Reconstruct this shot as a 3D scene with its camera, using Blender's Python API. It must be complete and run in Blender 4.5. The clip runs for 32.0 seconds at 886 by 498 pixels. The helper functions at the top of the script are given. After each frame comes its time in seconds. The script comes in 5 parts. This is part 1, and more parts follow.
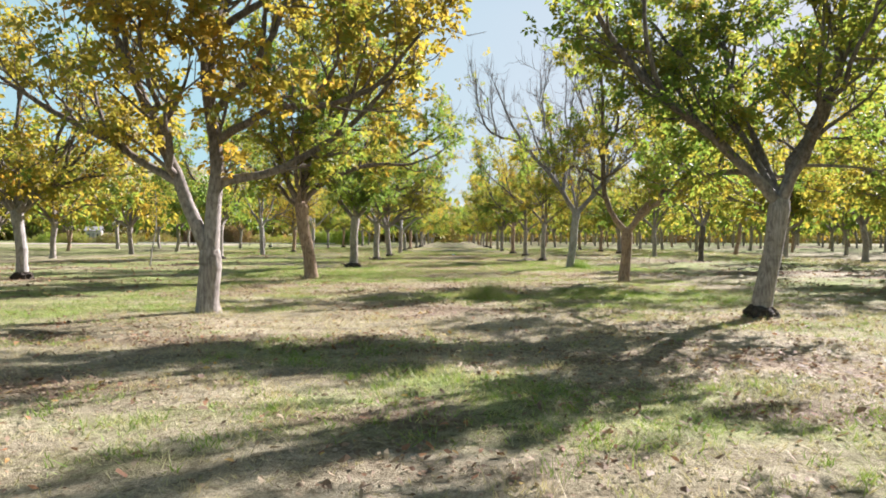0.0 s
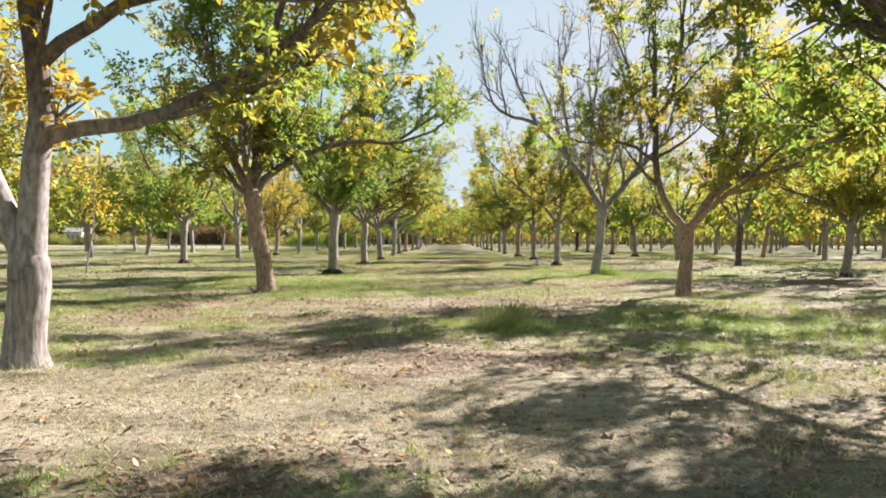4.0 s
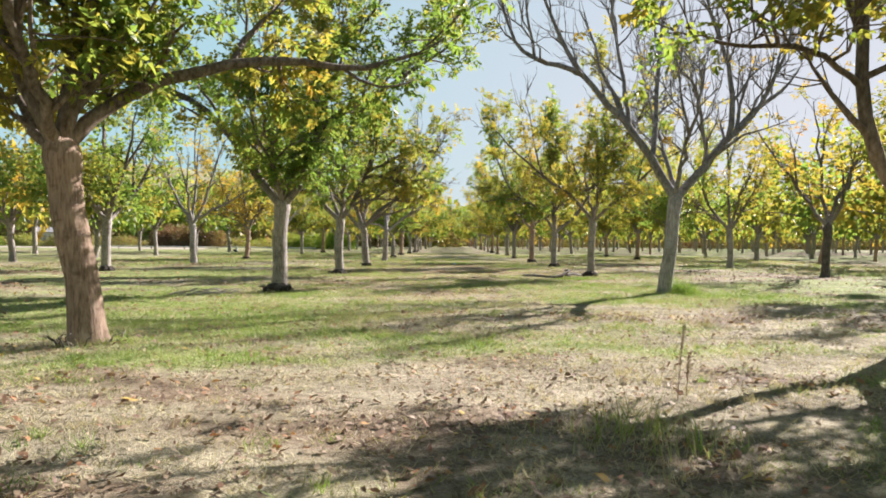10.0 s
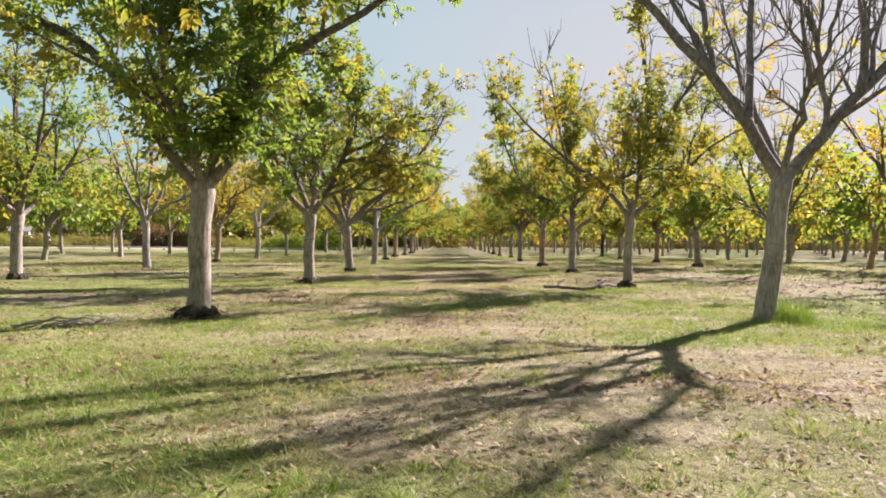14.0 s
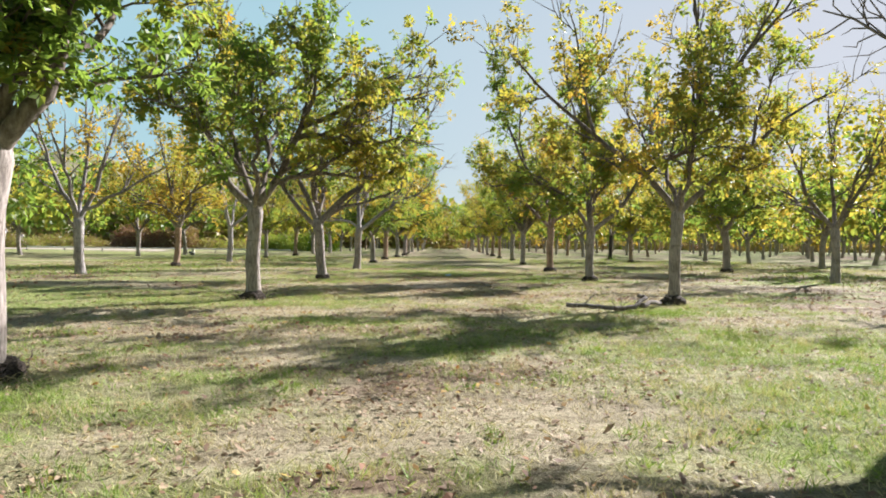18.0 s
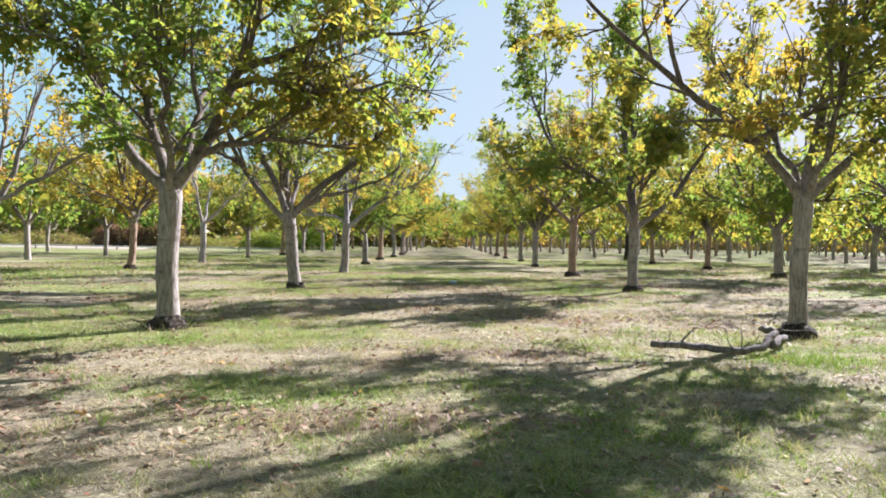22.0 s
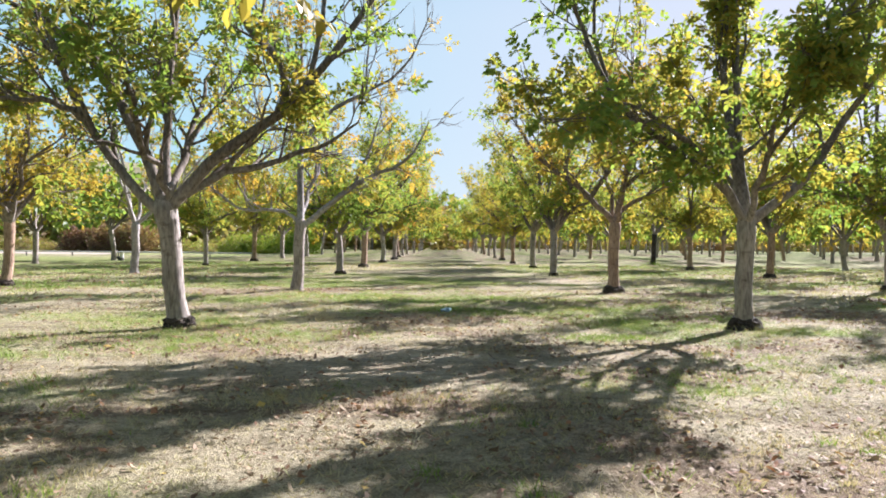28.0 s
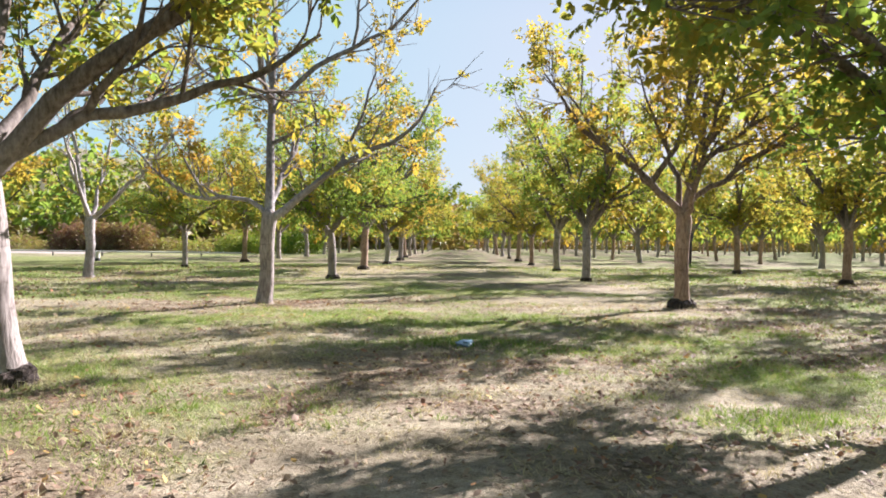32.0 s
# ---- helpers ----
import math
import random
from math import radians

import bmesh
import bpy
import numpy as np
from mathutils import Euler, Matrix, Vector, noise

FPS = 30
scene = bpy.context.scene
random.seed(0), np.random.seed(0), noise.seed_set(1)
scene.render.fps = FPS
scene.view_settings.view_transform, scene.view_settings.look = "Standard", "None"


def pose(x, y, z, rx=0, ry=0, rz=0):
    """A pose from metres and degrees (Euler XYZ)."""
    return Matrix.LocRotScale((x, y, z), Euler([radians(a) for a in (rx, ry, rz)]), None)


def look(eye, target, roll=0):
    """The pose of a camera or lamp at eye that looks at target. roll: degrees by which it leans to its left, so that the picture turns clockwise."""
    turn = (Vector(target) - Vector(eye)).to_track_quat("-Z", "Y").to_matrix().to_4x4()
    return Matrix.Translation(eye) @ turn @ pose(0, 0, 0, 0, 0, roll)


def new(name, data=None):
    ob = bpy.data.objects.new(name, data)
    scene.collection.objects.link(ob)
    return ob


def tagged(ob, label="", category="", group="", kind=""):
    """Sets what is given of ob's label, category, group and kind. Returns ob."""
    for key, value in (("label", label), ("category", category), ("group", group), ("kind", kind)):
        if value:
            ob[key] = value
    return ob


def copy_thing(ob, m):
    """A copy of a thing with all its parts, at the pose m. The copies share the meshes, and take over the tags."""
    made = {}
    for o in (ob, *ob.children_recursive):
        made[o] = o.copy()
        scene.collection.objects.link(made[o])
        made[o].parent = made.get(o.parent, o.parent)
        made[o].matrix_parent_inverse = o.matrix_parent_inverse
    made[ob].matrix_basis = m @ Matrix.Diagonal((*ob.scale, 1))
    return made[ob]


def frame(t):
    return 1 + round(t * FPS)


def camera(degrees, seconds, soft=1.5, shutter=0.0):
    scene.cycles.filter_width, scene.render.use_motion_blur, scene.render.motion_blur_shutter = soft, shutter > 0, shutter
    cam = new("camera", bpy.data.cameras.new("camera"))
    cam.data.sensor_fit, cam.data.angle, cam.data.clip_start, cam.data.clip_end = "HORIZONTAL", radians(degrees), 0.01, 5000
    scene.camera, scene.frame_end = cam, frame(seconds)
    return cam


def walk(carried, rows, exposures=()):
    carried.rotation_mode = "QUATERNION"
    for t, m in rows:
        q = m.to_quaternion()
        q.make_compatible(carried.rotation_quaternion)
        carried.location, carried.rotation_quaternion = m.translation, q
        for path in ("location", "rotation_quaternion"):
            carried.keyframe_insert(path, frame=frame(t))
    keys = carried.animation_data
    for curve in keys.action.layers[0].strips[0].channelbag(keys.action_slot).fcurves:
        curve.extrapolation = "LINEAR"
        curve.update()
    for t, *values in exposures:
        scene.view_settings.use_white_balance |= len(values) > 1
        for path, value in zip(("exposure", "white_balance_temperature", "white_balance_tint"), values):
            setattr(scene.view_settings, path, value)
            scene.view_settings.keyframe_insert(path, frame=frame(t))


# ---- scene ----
cam = camera(65.0, 32.0, 1.85)
# seconds, east, north, height, yaw, pitch, roll
PATH = [
    (0.0, 0.209, -0.760, 1.351, 0.57, -0.97, 0.30),
    (0.5, 0.221, -0.095, 1.334, 0.55, -0.95, 0.29),
    (1.0, 0.219, 0.561, 1.325, 0.52, -0.94, 0.24),
    (1.5, 0.236, 1.258, 1.290, 0.50, -0.90, 0.26),
    (2.0, 0.225, 1.983, 1.301, 0.47, -0.86, 0.29),
    (2.5, 0.183, 2.663, 1.290, 0.42, -0.83, 0.30),
    (3.0, 0.151, 3.356, 1.287, 0.36, -0.79, 0.29),
    (3.5, 0.139, 4.018, 1.281, 0.36, -0.78, 0.30),
    (5.5, 0.070, 6.591, 1.281, 0.47, -0.79, 0.43),
    (6.0, 0.078, 7.244, 1.286, 0.50, -0.81, 0.51),
    (6.5, 0.117, 7.910, 1.290, 0.49, -0.81, 0.49),
    (7.0, 0.139, 8.593, 1.292, 0.48, -0.84, 0.51),
    (7.5, 0.172, 9.271, 1.298, 0.50, -0.84, 0.51),
    (8.0, 0.203, 9.932, 1.296, 0.49, -0.81, 0.50),
    (8.5, 0.218, 10.622, 1.292, 0.50, -0.78, 0.53),
    (9.0, 0.214, 11.319, 1.276, 0.52, -0.71, 0.56),
    (9.5, 0.190, 12.021, 1.272, 0.50, -0.65, 0.57),
    (10.0, 0.145, 12.727, 1.261, 0.48, -0.59, 0.55),
    (10.5, 0.115, 13.446, 1.253, 0.45, -0.58, 0.57),
    (11.0, 0.092, 14.160, 1.252, 0.42, -0.55, 0.58),
    (11.5, 0.083, 14.851, 1.260, 0.40, -0.56, 0.58),
    (12.0, 0.074, 15.534, 1.272, 0.36, -0.56, 0.54),
    (12.5, 0.071, 16.224, 1.280, 0.34, -0.57, 0.56),
    (13.0, 0.082, 16.895, 1.291, 0.32, -0.59, 0.56),
    (13.5, 0.096, 17.588, 1.300, 0.31, -0.59, 0.58),
    (14.0, 0.100, 18.269, 1.305, 0.31, -0.58, 0.63),
    (14.5, 0.127, 18.934, 1.317, 0.32, -0.58, 0.68),
    (16.5, 0.275, 21.382, 1.291, 0.27, -0.46, 0.78),
    (17.0, 0.291, 22.022, 1.308, 0.24, -0.47, 0.76),
    (17.5, 0.295, 22.688, 1.318, 0.18, -0.49, 0.76),
    (18.0, 0.296, 23.341, 1.337, 0.12, -0.51, 0.74),
    (18.5, 0.279, 23.999, 1.353, 0.06, -0.55, 0.73),
    (19.0, 0.245, 24.653, 1.361, 0.02, -0.57, 0.71),
    (19.5, 0.202, 25.299, 1.367, -0.00, -0.57, 0.76),
    (20.0, 0.160, 25.957, 1.375, -0.00, -0.60, 0.82),
    (20.5, 0.134, 26.620, 1.375, -0.00, -0.61, 0.84),
    (21.0, 0.118, 27.286, 1.378, 0.00, -0.63, 0.88),
    (21.5, 0.107, 27.940, 1.377, -0.01, -0.64, 0.94),
    (22.0, 0.111, 28.590, 1.380, 0.02, -0.66, 0.91),
    (22.5, 0.121, 29.239, 1.378, 0.01, -0.65, 0.92),
    (23.0, 0.140, 29.877, 1.374, 0.02, -0.63, 0.92),
    (23.5, 0.162, 30.545, 1.358, 0.03, -0.61, 0.89),
    (24.0, 0.177, 31.197, 1.340, 0.03, -0.56, 0.88),
    (24.5, 0.188, 31.853, 1.333, 0.02, -0.49, 0.90),
    (25.0, 0.207, 32.509, 1.353, 0.03, -0.46, 0.90),
    (25.5, 0.242, 33.165, 1.369, 0.04, -0.43, 0.91),
    (27.5, 0.353, 35.863, 1.434, 0.07, -0.49, 0.63),
    (28.0, 0.395, 36.541, 1.443, 0.13, -0.51, 0.57),
    (28.5, 0.423, 37.146, 1.432, 0.19, -0.51, 0.53),
    (29.0, 0.441, 37.772, 1.414, 0.43, -0.47, 0.47),
    (29.5, 0.443, 38.405, 1.397, 0.88, -0.44, 0.44),
    (30.0, 0.437, 39.055, 1.390, 0.94, -0.44, 0.45),
    (30.5, 0.404, 39.680, 1.393, 0.96, -0.45, 0.47),
    (31.0, 0.355, 40.284, 1.393, 0.94, -0.46, 0.55),
    (31.5, 0.316, 40.888, 1.403, 0.93, -0.50, 0.63),
    (32.0, 0.286, 41.509, 1.418, 0.90, -0.54, 0.69),
]
SUN_AZ, SUN_EL = 45.5, 31.5
walk(cam, [(t, pose(x, y, z, 90 + p, 0, w) @ pose(0, 0, 0, 0, 0, r)) for t, x, y, z, w, p, r in PATH],
     exposures=((0.0, 1.70, 6100, 19), (2.0, 1.76, 6150, 20), (6.0, 1.70, 6200, 20), (9.5, 1.66, 6200, 19), (12.0, 1.45, 6300, 20), (14.0, 1.54, 6600, 25), (17.0, 1.54, 6300, 17), (20.0, 1.62, 5800, 20), (23.0, 1.74, 5750, 22), (25.0, 1.70, 5900, 21), (29.0, 1.78, 5850, 23), (32.0, 1.75, 6000, 26)))

# ---- light ----
world = bpy.data.worlds.new("sky")
scene.world = world
world.use_nodes = True
wn = world.node_tree.nodes
wl = world.node_tree.links
sky = wn.new("ShaderNodeTexSky")
sky.sky_type = "NISHITA"
sky.sun_disc = False
sky.sun_elevation, sky.sun_rotation = radians(SUN_EL), radians(SUN_AZ)
sky.air_density, sky.dust_density, sky.ozone_density = 1.2, 0.25, 0.8
haze = wn.new("ShaderNodeMix")
haze.data_type = "RGBA"
veil = wn.new("ShaderNodeMix")
veil.data_type = "RGBA"
veil.inputs[6].default_value, veil.inputs[7].default_value = (4.35, 6.75, 6.8, 1), (6.6, 6.85, 6.7, 1)
aim, aloft, thin = wn.new("ShaderNodeTexCoord"), wn.new("ShaderNodeSeparateXYZ"), wn.new("ShaderNodeMapRange")
for key, v in (("From Min", 0.30), ("From Max", 0.75), ("To Min", 0.86), ("To Max", 0.06)):
    thin.inputs[key].default_value = v
wl.new(aim.outputs["Generated"], aloft.inputs[0])
wl.new(aloft.outputs["Z"], thin.inputs["Value"])
wl.new(thin.outputs[0], haze.inputs[0])
# the haze whitens towards the sun's side
sunward, whiten = wn.new("ShaderNodeVectorMath"), wn.new("ShaderNodeMapRange")
sunward.operation = "DOT_PRODUCT"
sunward.inputs[1].default_value = (math.sin(radians(SUN_AZ)), math.cos(radians(SUN_AZ)), 0.0)
for key, v in (("From Min", 0.47), ("From Max", 0.90), ("To Min", 0.0), ("To Max", 1.0)):
    whiten.inputs[key].default_value = v
wl.new(aim.outputs["Generated"], sunward.inputs[0])
wl.new(sunward.outputs["Value"], whiten.inputs["Value"])
wl.new(whiten.outputs[0], veil.inputs[0])
wl.new(veil.outputs[2], haze.inputs[7])
wl.new(sky.outputs[0], haze.inputs[6])
wl.new(haze.outputs[2], wn["Background"].inputs[0])
wn["Background"].inputs[1].default_value = 0.036
sun = new("sun", bpy.data.lights.new("sun", "SUN"))
sun.data.energy, sun.data.angle, sun.data.color = 5.1, radians(0.6), (1.0, 0.955, 0.89)
az, el = radians(SUN_AZ), radians(SUN_EL)
to_sun = Vector((math.sin(az) * math.cos(el), math.cos(az) * math.cos(el), math.sin(el)))
sun.matrix_world = look(to_sun * 60, (0, 0, 0))


# ---- materials ----
def material(name, rough=0.9, spec=0.3):
    m = bpy.data.materials.new(name)
    m.use_nodes = True
    b = m.node_tree.nodes["Principled BSDF"]
    b.inputs["Roughness"].default_value = rough
    b.inputs["Specular IOR Level"].default_value = spec
    return m, m.node_tree.nodes, m.node_tree.links, b


def ramp(nodes, stops):
    r = nodes.new("ShaderNodeValToRGB")
    e = r.color_ramp.elements
    while len(e) < len(stops):
        e.new(0.5)
    for el_, (p, c) in zip(e, stops):
        el_.position, el_.color = p, (*c, 1)
    return r


def noise_at(nodes, links, scale, detail=4, rough=0.6, stretch=(1, 1, 1), coord="Object"):
    tc = nodes.new("ShaderNodeTexCoord")
    mp = nodes.new("ShaderNodeMapping")
    mp.inputs["Scale"].default_value = stretch
    n = nodes.new("ShaderNodeTexNoise")
    n.inputs["Scale"].default_value, n.inputs["Detail"].default_value, n.inputs["Roughness"].default_value = scale, detail, rough
    links.new(tc.outputs[coord], mp.inputs[0])
    links.new(mp.outputs[0], n.inputs["Vector"])
    return n


def mix(nodes, links, fac, a, b, mode="MIX"):
    m = nodes.new("ShaderNodeMix")
    m.data_type, m.blend_type = "RGBA", mode
    for socket, v in ((m.inputs[0], fac), (m.inputs[6], a), (m.inputs[7], b)):
        if isinstance(v, bpy.types.NodeSocket):
            links.new(v, socket)
        else:
            socket.default_value = v if isinstance(v, float) else (*v, 1)
    return m.outputs[2]


def bump(nodes, links, bsdf, height, strength, dist):
    b = nodes.new("ShaderNodeBump")
    b.inputs["Strength"].default_value, b.inputs["Distance"].default_value = strength, dist
    links.new(height, b.inputs["Height"])
    links.new(b.outputs[0], bsdf.inputs["Normal"])


def bark(name, lo, mid, hi, depth=0.02):
    m, n, l, b = material(name, 0.92, 0.15)
    fiss = noise_at(n, l, 9.0, 6, 0.65, (3.0, 3.0, 0.55))
    big = noise_at(n, l, 1.6, 3, 0.6)
    c = ramp(n, [(0.30, lo), (0.50, mid), (0.72, hi)])
    l.new(fiss.outputs[0], c.inputs[0])
    tone = ramp(n, [(0.3, (0.72, 0.70, 0.68)), (0.7, (1.15, 1.12, 1.08))])
    l.new(big.outputs[0], tone.inputs[0])
    # dark flecks: bark scars together with dappled shade put into the colour
    scar_dapple = noise_at(n, l, 4.5, 3, 0.55, (1.0, 1.0, 2.2))
    marks = ramp(n, [(0.32, (0.6, 0.57, 0.55)), (0.42, (1, 1, 1))])
    l.new(scar_dapple.outputs[0], marks.inputs[0])
    c = mix(n, l, 1.0, c.outputs[0], tone.outputs[0], "MULTIPLY")
    l.new(mix(n, l, 0.8, c, marks.outputs[0], "MULTIPLY"), b.inputs["Base Color"])
    bump(n, l, b, fiss.outputs[0], 0.9, depth)
    return m


BARK = bark("grey_bark", (0.14, 0.12, 0.105), (0.325, 0.29, 0.262), (0.48, 0.442, 0.405))
BARK_RED = bark("reddish_bark", (0.16, 0.108, 0.08), (0.36, 0.255, 0.185), (0.50, 0.39, 0.30))
BARK_DEAD = bark("dead_grey_bark", (0.18, 0.165, 0.155), (0.36, 0.335, 0.315), (0.52, 0.50, 0.475))


def limb_bark(name, fork_tones, crown_shade):
    """Pale bark near the fork; further up a darker tone carries the crown's shade."""
    m, n, l, b = material(name, 0.92, 0.15)
    fiss = noise_at(n, l, 9.0, 6, 0.65, (2.0, 2.0, 0.9))
    cols = []
    for stops in (fork_tones, crown_shade):
        c = ramp(n, list(zip((0.30, 0.50, 0.72), stops)))
        l.new(fiss.outputs[0], c.inputs[0])
        cols.append(c.outputs[0])
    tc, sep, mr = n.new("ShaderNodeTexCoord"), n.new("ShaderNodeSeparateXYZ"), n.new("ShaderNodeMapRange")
    # darkens with height: backlit crown shade put into the bark's colour
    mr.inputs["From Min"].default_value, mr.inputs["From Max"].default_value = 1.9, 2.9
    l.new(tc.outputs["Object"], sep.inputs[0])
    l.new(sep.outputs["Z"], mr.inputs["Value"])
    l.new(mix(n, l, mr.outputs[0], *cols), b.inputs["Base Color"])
    bump(n, l, b, fiss.outputs[0], 0.8, 0.012)
    return m


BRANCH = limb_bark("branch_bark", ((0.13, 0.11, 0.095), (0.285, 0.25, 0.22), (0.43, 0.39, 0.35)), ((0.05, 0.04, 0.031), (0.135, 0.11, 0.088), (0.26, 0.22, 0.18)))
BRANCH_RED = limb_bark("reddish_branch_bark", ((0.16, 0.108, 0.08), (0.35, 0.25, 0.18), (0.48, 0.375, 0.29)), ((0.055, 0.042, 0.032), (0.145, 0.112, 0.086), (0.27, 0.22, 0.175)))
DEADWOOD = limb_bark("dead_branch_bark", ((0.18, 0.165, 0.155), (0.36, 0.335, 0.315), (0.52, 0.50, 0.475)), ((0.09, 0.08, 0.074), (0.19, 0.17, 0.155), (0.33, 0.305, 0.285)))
FALLEN = bark("weathered_fallen_wood", (0.075, 0.066, 0.056), (0.18, 0.16, 0.14), (0.32, 0.295, 0.27), 0.015)
BARK_BLACK = bark("blackened_bark", (0.015, 0.013, 0.012), (0.05, 0.045, 0.04), (0.16, 0.15, 0.14))
BARK_DARK = bark("weathered_dark_bark", (0.045, 0.038, 0.033), (0.115, 0.098, 0.085), (0.24, 0.22, 0.20))
ROOT = bark("dark_rootstock_bark", (0.022, 0.018, 0.015), (0.065, 0.053, 0.044), (0.15, 0.125, 0.10), 0.04)


def leaf_material(name, stops, through_share=0.5, rough=0.45, glow=(1.22, 1.15, 0.55)):
    m, n, l, b = material(name, rough, 0.35)
    hue = n.new("ShaderNodeAttribute")
    hue.attribute_name = "hue"
    c = ramp(n, stops)
    l.new(hue.outputs["Fac"], c.inputs[0])
    l.new(c.outputs[0], b.inputs["Base Color"])
    t = n.new("ShaderNodeBsdfTranslucent")
    l.new(mix(n, l, 1.0, c.outputs[0], glow, "MULTIPLY"), t.inputs[0])
    s = n.new("ShaderNodeMixShader")
    s.inputs[0].default_value = through_share
    l.new(b.outputs[0], s.inputs[1])
    l.new(t.outputs[0], s.inputs[2])
    l.new(s.outputs[0], n["Material Output"].inputs[0])
    return m


LEAF = leaf_material("walnut_leaf", [(0.0, (0.08, 0.15, 0.03)), (0.3, (0.165, 0.245, 0.05)), (0.5, (0.28, 0.252, 0.046)),
                                     (0.72, (0.36, 0.252, 0.045)), (0.9, (0.42, 0.235, 0.042)), (1.0, (0.34, 0.17, 0.06))], 0.64, 0.45, (1.28, 1.25, 0.85))
LITTER = leaf_material("fallen_leaf", [(0.0, (0.46, 0.36, 0.23)), (0.45, (0.30, 0.215, 0.13)), (0.7, (0.16, 0.095, 0.06)),
                                       (0.88, (0.38, 0.18, 0.08)), (1.0, (0.55, 0.40, 0.10))], 0.2, 0.7, (1.0, 0.95, 0.8))
GRASS = leaf_material("grass_blade", [(0.0, (0.07, 0.14, 0.02)), (0.4, (0.215, 0.34, 0.045)), (0.65, (0.43, 0.405, 0.20)),
                                      (1.0, (0.51, 0.43, 0.275))], 0.35, 0.6, (1.1, 1.08, 0.75))
SHRUB = leaf_material("shrub_leaf", [(0.0, (0.10, 0.22, 0.02)), (0.4, (0.30, 0.36, 0.06)), (0.65, (0.30, 0.24, 0.12)),
                                     (1.0, (0.20, 0.10, 0.07))], 0.35, 0.6)


def plain(name, colour, rough=0.6, metal=0.0, grain=8.0, spread=0.25):
    m, n, l, b = material(name, rough, 0.4)
    b.inputs["Metallic"].default_value = metal
    g = noise_at(n, l, grain, 5)
    c = ramp(n, [(0.25, tuple(v * (1 - spread) for v in colour)), (0.75, tuple(min(1, v * (1 + spread)) for v in colour))])
    l.new(g.outputs[0], c.inputs[0])
    l.new(c.outputs[0], b.inputs["Base Color"])
    return m


def ground_material():
    """Thatch, leaf scraps and soil; the shares of green and bare ground come from the sheet's own values."""
    m, n, l, b = material("orchard_floor", 0.95, 0.1)
    fine = noise_at(n, l, 60.0, 5, 0.75)
    mid = noise_at(n, l, 5.5, 5, 0.7)
    warp = noise_at(n, l, 14.0, 3, 0.6)
    tc = n.new("ShaderNodeTexCoord")
    bend = n.new("ShaderNodeVectorMath")
    bend.operation = "MULTIPLY_ADD"
    bend.inputs[1].default_value = (0.09, 0.09, 0.0)
    l.new(warp.outputs["Color"], bend.inputs[0])
    l.new(tc.outputs["Object"], bend.inputs[2])
    cells = n.new("ShaderNodeTexVoronoi")
    cells.voronoi_dimensions = "2D"
    cells.inputs["Scale"].default_value = 27.0
    l.new(bend.outputs[0], cells.inputs["Vector"])
    pickr = n.new("ShaderNodeSeparateColor")
    l.new(cells.outputs["Color"], pickr.inputs[0])
    scraps = ramp(n, [(0.0, (0.14, 0.11, 0.07)), (0.15, (0.28, 0.235, 0.16)), (0.4, (0.38, 0.33, 0.215)), (0.8, (0.46, 0.41, 0.28)), (1.0, (0.54, 0.48, 0.35))])
    l.new(pickr.outputs[0], scraps.inputs[0])
    gap = ramp(n, [(0.25, (1, 1, 1)), (0.70, (0.62, 0.59, 0.54))])
    l.new(cells.outputs["Distance"], gap.inputs[0])
    scrap = mix(n, l, 0.8, scraps.outputs[0], gap.outputs[0], "MULTIPLY")
    straw = ramp(n, [(0.30, (0.09, 0.072, 0.042)), (0.44, (0.26, 0.225, 0.14)), (0.56, (0.40, 0.355, 0.235)), (0.72, (0.53, 0.475, 0.345))])
    green = ramp(n, [(0.34, (0.035, 0.045, 0.014)), (0.47, (0.165, 0.225, 0.048)), (0.68, (0.37, 0.425, 0.13))])
    soil = ramp(n, [(0.28, (0.155, 0.12, 0.08)), (0.48, (0.395, 0.34, 0.235)), (0.75, (0.52, 0.46, 0.34))])
    brown = ramp(n, [(0.30, (0.06, 0.04, 0.028)), (0.48, (0.20, 0.135, 0.09)), (0.72, (0.36, 0.26, 0.18))])
    for r in (straw, green, soil, brown):
        l.new(fine.outputs[0], r.inputs[0])
    masks = []
    for key, lo, hi in (("green", 0.33, 0.66), ("bare", 0.36, 0.72), ("drift", 0.40, 0.72)):
        at = n.new("ShaderNodeAttribute")
        at.attribute_name = key
        r = ramp(n, [(lo, (0, 0, 0)), (hi, (1, 1, 1))])
        l.new(mix(n, l, 0.5, at.outputs["Fac"], mid.outputs[0]), r.inputs[0])
        masks.append(r.outputs[0])
    c = mix(n, l, masks[1], straw.outputs[0], soil.outputs[0])
    share = ramp(n, [(0.40, (0.05, 0.05, 0.05)), (0.70, (0.5, 0.5, 0.5))])
    l.new(mid.outputs[0], share.inputs[0])
    c = mix(n, l, share.outputs[0], c, scrap)
    c = mix(n, l, masks[0], c, mix(n, l, 0.22, green.outputs[0], scrap))
    c = mix(n, l, masks[2], c, mix(n, l, 0.35, brown.outputs[0], scrap))
    broad = noise_at(n, l, 0.9, 4, 0.65, (0.55, 1.5, 1))
    tone = ramp(n, [(0.36, (0.62, 0.60, 0.57)), (0.62, (1.1, 1.1, 1.1))])
    l.new(broad.outputs[0], tone.inputs[0])
    c = mix(n, l, 1.0, c, tone.outputs[0], "MULTIPLY")
    clod = noise_at(n, l, 9.0, 5, 0.7)
    dim = ramp(n, [(0.36, (0.50, 0.47, 0.43)), (0.47, (0.92, 0.91, 0.9)), (0.62, (1.1, 1.1, 1.1))])
    l.new(clod.outputs[0], dim.inputs[0])
